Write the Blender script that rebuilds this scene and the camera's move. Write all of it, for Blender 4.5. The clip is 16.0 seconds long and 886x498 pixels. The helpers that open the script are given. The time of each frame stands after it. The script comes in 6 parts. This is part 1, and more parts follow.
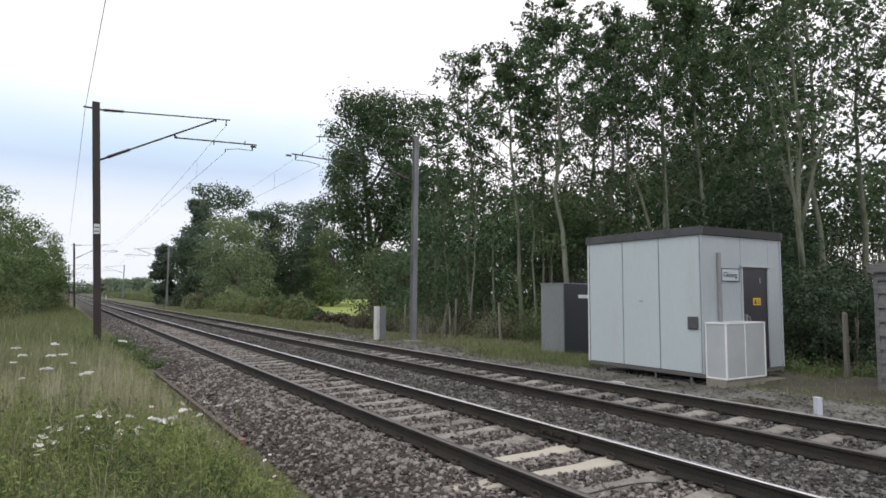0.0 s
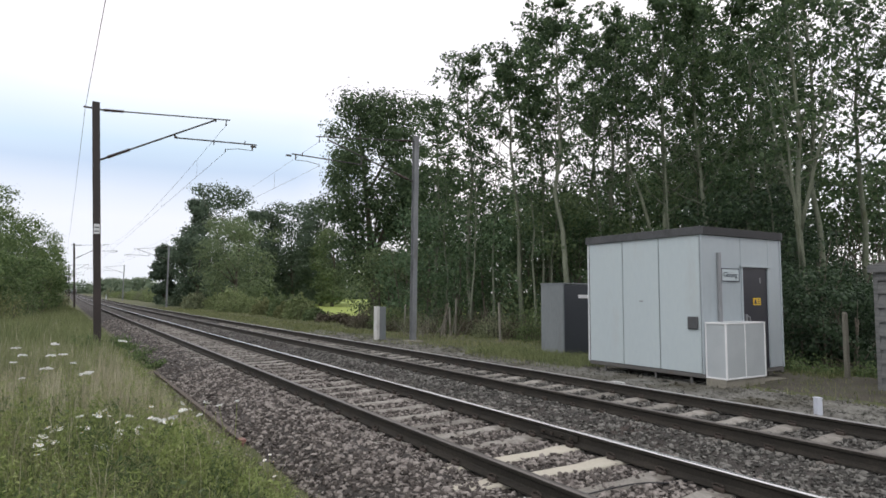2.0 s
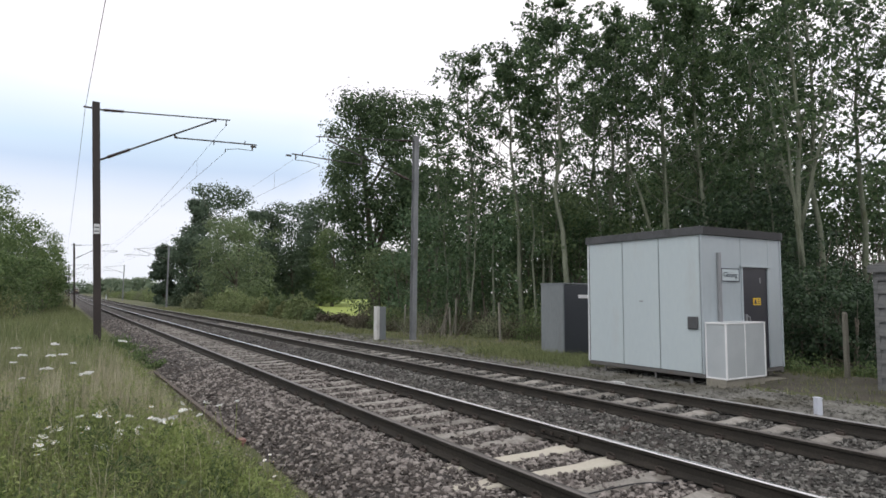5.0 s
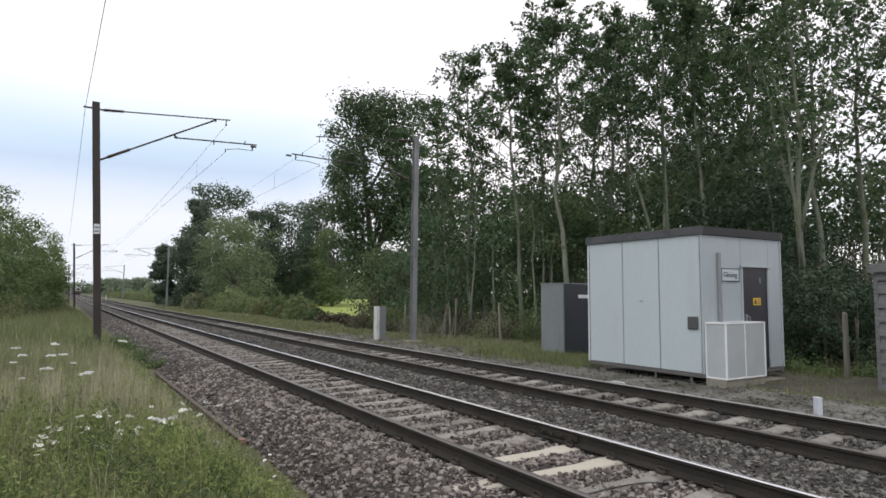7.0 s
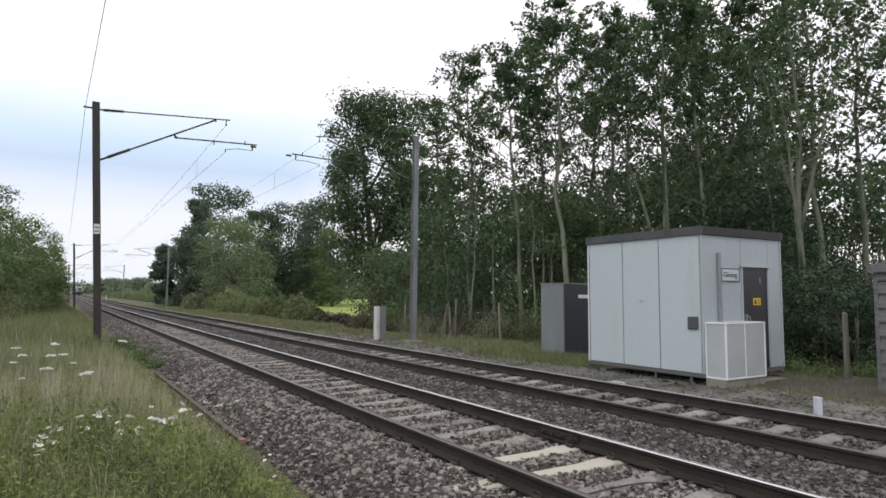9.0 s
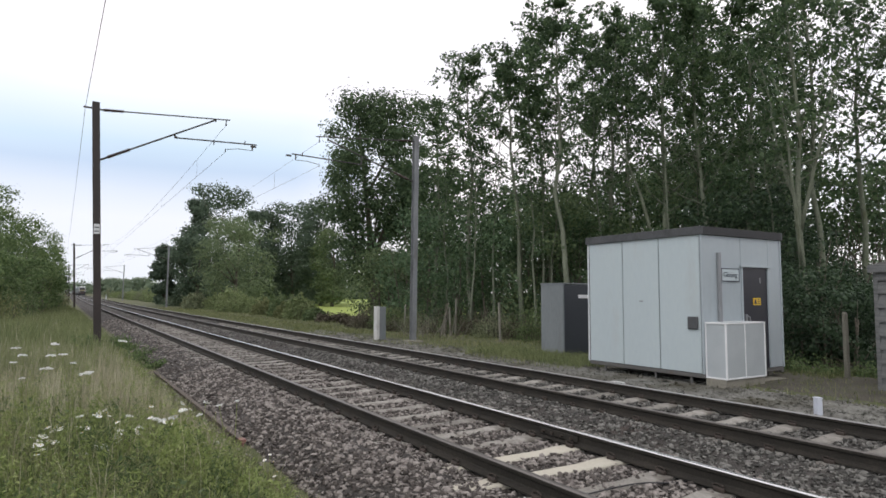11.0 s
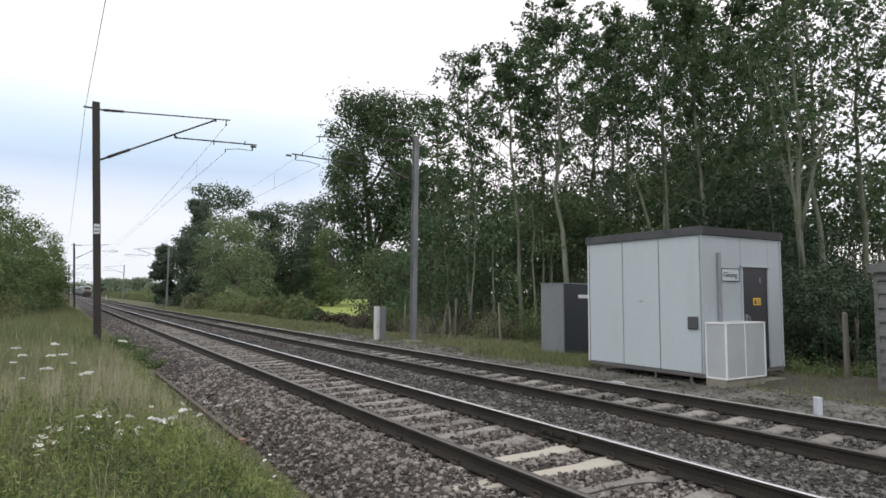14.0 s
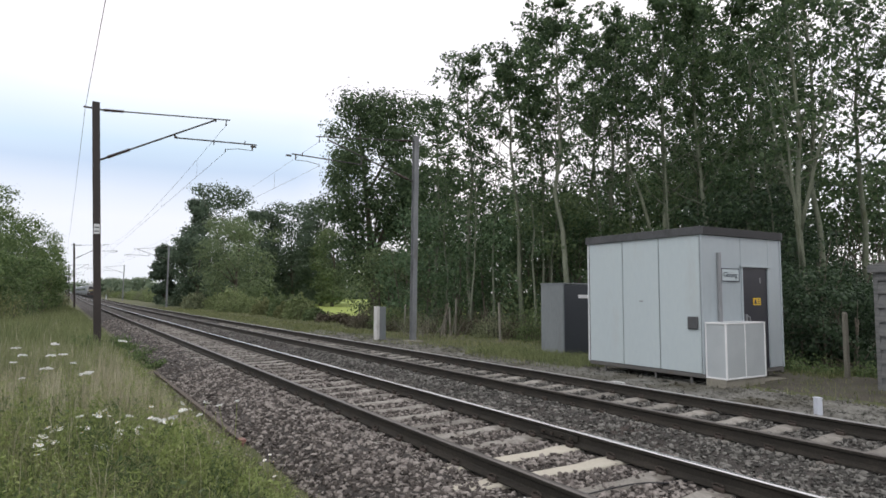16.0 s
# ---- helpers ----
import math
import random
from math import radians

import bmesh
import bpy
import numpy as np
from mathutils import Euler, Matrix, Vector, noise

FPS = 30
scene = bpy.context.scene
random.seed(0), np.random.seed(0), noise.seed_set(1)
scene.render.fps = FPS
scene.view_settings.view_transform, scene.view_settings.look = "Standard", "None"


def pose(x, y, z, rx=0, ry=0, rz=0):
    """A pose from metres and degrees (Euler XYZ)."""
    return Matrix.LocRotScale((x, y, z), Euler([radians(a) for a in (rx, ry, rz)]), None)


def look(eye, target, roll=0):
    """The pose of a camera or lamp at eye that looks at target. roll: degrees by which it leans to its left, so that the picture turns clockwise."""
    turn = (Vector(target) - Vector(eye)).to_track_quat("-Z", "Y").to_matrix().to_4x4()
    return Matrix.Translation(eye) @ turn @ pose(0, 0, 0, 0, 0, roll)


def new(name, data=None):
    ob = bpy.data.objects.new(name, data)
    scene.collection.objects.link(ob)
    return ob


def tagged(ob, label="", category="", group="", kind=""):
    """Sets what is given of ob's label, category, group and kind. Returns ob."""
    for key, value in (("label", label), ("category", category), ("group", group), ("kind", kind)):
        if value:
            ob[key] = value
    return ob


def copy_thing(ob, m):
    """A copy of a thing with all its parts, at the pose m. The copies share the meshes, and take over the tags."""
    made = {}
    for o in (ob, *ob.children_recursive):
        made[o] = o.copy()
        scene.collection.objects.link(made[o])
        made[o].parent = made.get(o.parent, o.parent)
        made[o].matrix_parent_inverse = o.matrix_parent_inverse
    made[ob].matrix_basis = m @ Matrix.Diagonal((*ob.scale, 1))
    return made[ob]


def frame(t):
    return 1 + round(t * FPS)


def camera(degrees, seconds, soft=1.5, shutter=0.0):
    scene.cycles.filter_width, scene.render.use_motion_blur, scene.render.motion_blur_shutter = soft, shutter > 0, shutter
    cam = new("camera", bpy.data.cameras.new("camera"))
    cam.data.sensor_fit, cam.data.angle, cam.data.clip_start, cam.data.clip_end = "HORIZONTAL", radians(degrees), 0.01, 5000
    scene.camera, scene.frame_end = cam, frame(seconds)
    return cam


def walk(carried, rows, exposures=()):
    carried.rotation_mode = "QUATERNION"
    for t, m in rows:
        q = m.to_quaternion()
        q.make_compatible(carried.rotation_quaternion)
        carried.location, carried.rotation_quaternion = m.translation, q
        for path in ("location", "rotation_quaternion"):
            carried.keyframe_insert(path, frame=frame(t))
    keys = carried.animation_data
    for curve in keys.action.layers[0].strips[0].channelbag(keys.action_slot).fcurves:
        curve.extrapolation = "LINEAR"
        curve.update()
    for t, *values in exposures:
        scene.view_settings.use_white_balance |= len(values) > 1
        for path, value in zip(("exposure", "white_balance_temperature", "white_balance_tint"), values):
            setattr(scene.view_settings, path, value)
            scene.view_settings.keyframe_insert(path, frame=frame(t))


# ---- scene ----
cam = camera(70.76, 16.0, soft=1.6)
EYE = Vector((0, 0, 1.515))
YAW, PITCH = radians(31.354), radians(4.213)
AIM = EYE + 10 * Vector((math.sin(YAW) * math.cos(PITCH), math.cos(YAW) * math.cos(PITCH), math.sin(PITCH)))
walk(cam, [(0.0, look(EYE, AIM, 0.15)), (16.0, look(EYE, AIM, 0.15))])

# ---- plan: x across the tracks, y along them, z = 0 on the rail tops ----
TRACK_A, TRACK_B, GAUGE = 4.235, 7.516, 1.505
RAIL_H = 0.159
SLEEPER_TOP = -0.172
SLEEPER_STEP = 0.62
HUT_X, HUT_Y0, HUT_Y1 = 10.71, 7.82, 10.90

# ---- light: bright overcast sky, veiled sun beyond the verge ----
world = bpy.data.worlds.new("overcast_sky")
scene.world = world
world.use_nodes = True
wn, wl = world.node_tree.nodes, world.node_tree.links
wn.clear()
w_out = wn.new("ShaderNodeOutputWorld")
w_bg = wn.new("ShaderNodeBackground")
w_sky = wn.new("ShaderNodeTexSky")
w_sky.sky_type, w_sky.sun_disc = "NISHITA", False
w_sky.sun_elevation, w_sky.sun_rotation = radians(42), radians(240)
w_scale = wn.new("ShaderNodeMix"); w_scale.data_type = "RGBA"; w_scale.blend_type = "MULTIPLY"
w_scale.inputs[0].default_value = 1.0
w_scale.inputs[7].default_value = (0.11, 0.11, 0.11, 1)
w_geo = wn.new("ShaderNodeTexCoord")
w_map = wn.new("ShaderNodeMapping"); w_map.inputs["Scale"].default_value = (1.0, 1.0, 5.0)
w_noise = wn.new("ShaderNodeTexNoise"); w_noise.inputs["Scale"].default_value = 1.5; w_noise.inputs["Detail"].default_value = 4
w_noise.inputs["Roughness"].default_value = 0.42
w_ramp = wn.new("ShaderNodeValToRGB")
w_ramp.color_ramp.elements[0].position, w_ramp.color_ramp.elements[0].color = 0.30, (0.8, 0.8, 0.8, 1)
w_ramp.color_ramp.elements[1].position, w_ramp.color_ramp.elements[1].color = 0.62, (1, 1, 1, 1)
w_sep = wn.new("ShaderNodeSeparateXYZ")
w_up = wn.new("ShaderNodeValToRGB")
for i, (at, c) in enumerate(((0.0, (0.76, 0.785, 0.85)), (0.11, (0.78, 0.805, 0.87)), (0.15, (0.68, 0.74, 0.86)), (0.185, (0.53, 0.64, 0.81)), (0.215, (0.60, 0.73, 0.87)), (0.262, (0.80, 0.87, 0.95)), (0.305, (1.0, 0.96, 1.0)), (1.0, (1.0, 0.97, 1.0)))):
    e = w_up.color_ramp.elements[i] if i < 2 else w_up.color_ramp.elements.new(at)
    e.position, e.color = at, (*c, 1)
w_mix = wn.new("ShaderNodeMix"); w_mix.data_type = "RGBA"
wl.new(w_geo.outputs["Generated"], w_map.inputs[0])
wl.new(w_map.outputs[0], w_noise.inputs["Vector"])
wl.new(w_noise.outputs["Fac"], w_ramp.inputs[0])
wl.new(w_geo.outputs["Generated"], w_sep.inputs[0])
wl.new(w_sep.outputs["Z"], w_up.inputs[0])
wl.new(w_sky.outputs[0], w_scale.inputs[6])
wl.new(w_ramp.outputs[0], w_mix.inputs[0])
wl.new(w_scale.outputs[2], w_mix.inputs[6])
w_side = wn.new("ShaderNodeMapRange"); w_side.inputs["From Min"].default_value, w_side.inputs["From Max"].default_value = 0.30, 0.52
w_white = wn.new("ShaderNodeMix"); w_white.data_type = "RGBA"; w_white.inputs[7].default_value = (1.0, 0.965, 1.0, 1)
wl.new(w_sep.outputs["X"], w_side.inputs["Value"])
wl.new(w_side.outputs[0], w_white.inputs[0])
wl.new(w_up.outputs[0], w_white.inputs[6])
wl.new(w_white.outputs[2], w_mix.inputs[7])
wl.new(w_mix.outputs[2], w_bg.inputs[0])
w_bg.inputs[1].default_value = 1.2
wl.new(w_bg.outputs[0], w_out.inputs[0])
sun = new("sun", bpy.data.lights.new("sun", "SUN"))
sun.data.energy, sun.data.angle, sun.data.color = 0.6, radians(28), (1.0, 0.99, 0.965)
sun.matrix_world = look((0, 0, 0), (-math.sin(radians(240)) * math.cos(radians(42)), -math.cos(radians(240)) * math.cos(radians(42)), -math.sin(radians(42))))
scene.view_settings.exposure = 0.0


# ---- materials ----
def material(name, colours, scale=4.0, fine=40.0, rough=0.7, metal=0.0, bump=0.2, bump_size=0.01, stain=None, stain_scale=1.2, stain_cut=0.55, island=0.0, per_object=0.0, leaf=0.0, stretch=(1, 1, 1), rough_vary=0.1, spec=0.5):
    """A surface in two or three tones, broken up at two sizes, with stains, relief and change from piece to piece."""
    m = bpy.data.materials.new(name)
    m.use_nodes = True
    n, l = m.node_tree.nodes, m.node_tree.links
    n.clear()
    out, p = n.new("ShaderNodeOutputMaterial"), n.new("ShaderNodeBsdfPrincipled")
    at = n.new("ShaderNodeNewGeometry") if not per_object else n.new("ShaderNodeTexCoord")
    vec = n.new("ShaderNodeMapping")
    vec.inputs["Scale"].default_value = stretch
    l.new(at.outputs["Position" if not per_object else "Object"], vec.inputs[0])
    big, small = n.new("ShaderNodeTexNoise"), n.new("ShaderNodeTexNoise")
    for node, s, d in ((big, scale, 5), (small, fine, 3)):
        node.inputs["Scale"].default_value, node.inputs["Detail"].default_value = s, d
        l.new(vec.outputs[0], node.inputs["Vector"])
    mixed = n.new("ShaderNodeMath"); mixed.operation = "MULTIPLY_ADD"
    l.new(small.outputs["Fac"], mixed.inputs[0]); mixed.inputs[1].default_value = 0.5
    half = n.new("ShaderNodeMath"); half.operation = "MULTIPLY"; half.inputs[1].default_value = 0.5
    l.new(big.outputs["Fac"], half.inputs[0]); l.new(half.outputs[0], mixed.inputs[2])
    value = mixed.outputs[0]
    for amount, socket in ((island, ("ShaderNodeNewGeometry", "Random Per Island")), (per_object, ("ShaderNodeObjectInfo", "Random"))):
        if amount:
            src = n.new(socket[0])
            add = n.new("ShaderNodeMath"); add.operation = "MULTIPLY_ADD"
            l.new(src.outputs[socket[1]], add.inputs[0]); add.inputs[1].default_value = amount
            sub = n.new("ShaderNodeMath"); sub.operation = "SUBTRACT"
            l.new(value, sub.inputs[0]); sub.inputs[1].default_value = amount / 2
            l.new(sub.outputs[0], add.inputs[2])
            value = add.outputs[0]
    ramp = n.new("ShaderNodeValToRGB")
    k = len(colours)
    for i, c in enumerate(colours):
        pos = 0.3 + 0.4 * i / max(1, k - 1)
        e = ramp.color_ramp.elements[i] if i < 2 else ramp.color_ramp.elements.new(pos)
        e.position, e.color = pos, (*c, 1)
    l.new(value, ramp.inputs[0])
    colour = ramp.outputs[0]
    if stain:
        sn = n.new("ShaderNodeTexNoise"); sn.inputs["Scale"].default_value, sn.inputs["Detail"].default_value = stain_scale, 7
        sn.inputs["Roughness"].default_value = 0.65
        l.new(vec.outputs[0], sn.inputs["Vector"])
        sr = n.new("ShaderNodeMapRange"); sr.inputs["From Min"].default_value, sr.inputs["From Max"].default_value = stain_cut, stain_cut + 0.16
        l.new(sn.outputs["Fac"], sr.inputs["Value"])
        mx = n.new("ShaderNodeMix"); mx.data_type = "RGBA"
        l.new(sr.outputs[0], mx.inputs[0]); l.new(colour, mx.inputs[6]); mx.inputs[7].default_value = (*stain, 1)
        colour = mx.outputs[2]
    l.new(colour, p.inputs["Base Color"])
    rr = n.new("ShaderNodeMapRange")
    rr.inputs["To Min"].default_value, rr.inputs["To Max"].default_value = max(0.02, rough - rough_vary), min(1, rough + rough_vary)
    l.new(big.outputs["Fac"], rr.inputs["Value"]); l.new(rr.outputs[0], p.inputs["Roughness"])
    p.inputs["Metallic"].default_value = metal
    p.inputs["Specular IOR Level"].default_value = spec
    if bump:
        b = n.new("ShaderNodeBump"); b.inputs["Strength"].default_value, b.inputs["Distance"].default_value = bump, bump_size
        l.new(small.outputs["Fac"], b.inputs["Height"]); l.new(b.outputs[0], p.inputs["Normal"])
    if leaf:
        tr = n.new("ShaderNodeBsdfTranslucent"); l.new(colour, tr.inputs[0])
        ms = n.new("ShaderNodeMixShader"); ms.inputs[0].default_value = leaf
        l.new(p.outputs[0], ms.inputs[1]); l.new(tr.outputs[0], ms.inputs[2]); l.new(ms.outputs[0], out.inputs[0])
    else:
        l.new(p.outputs[0], out.inputs[0])
    return m


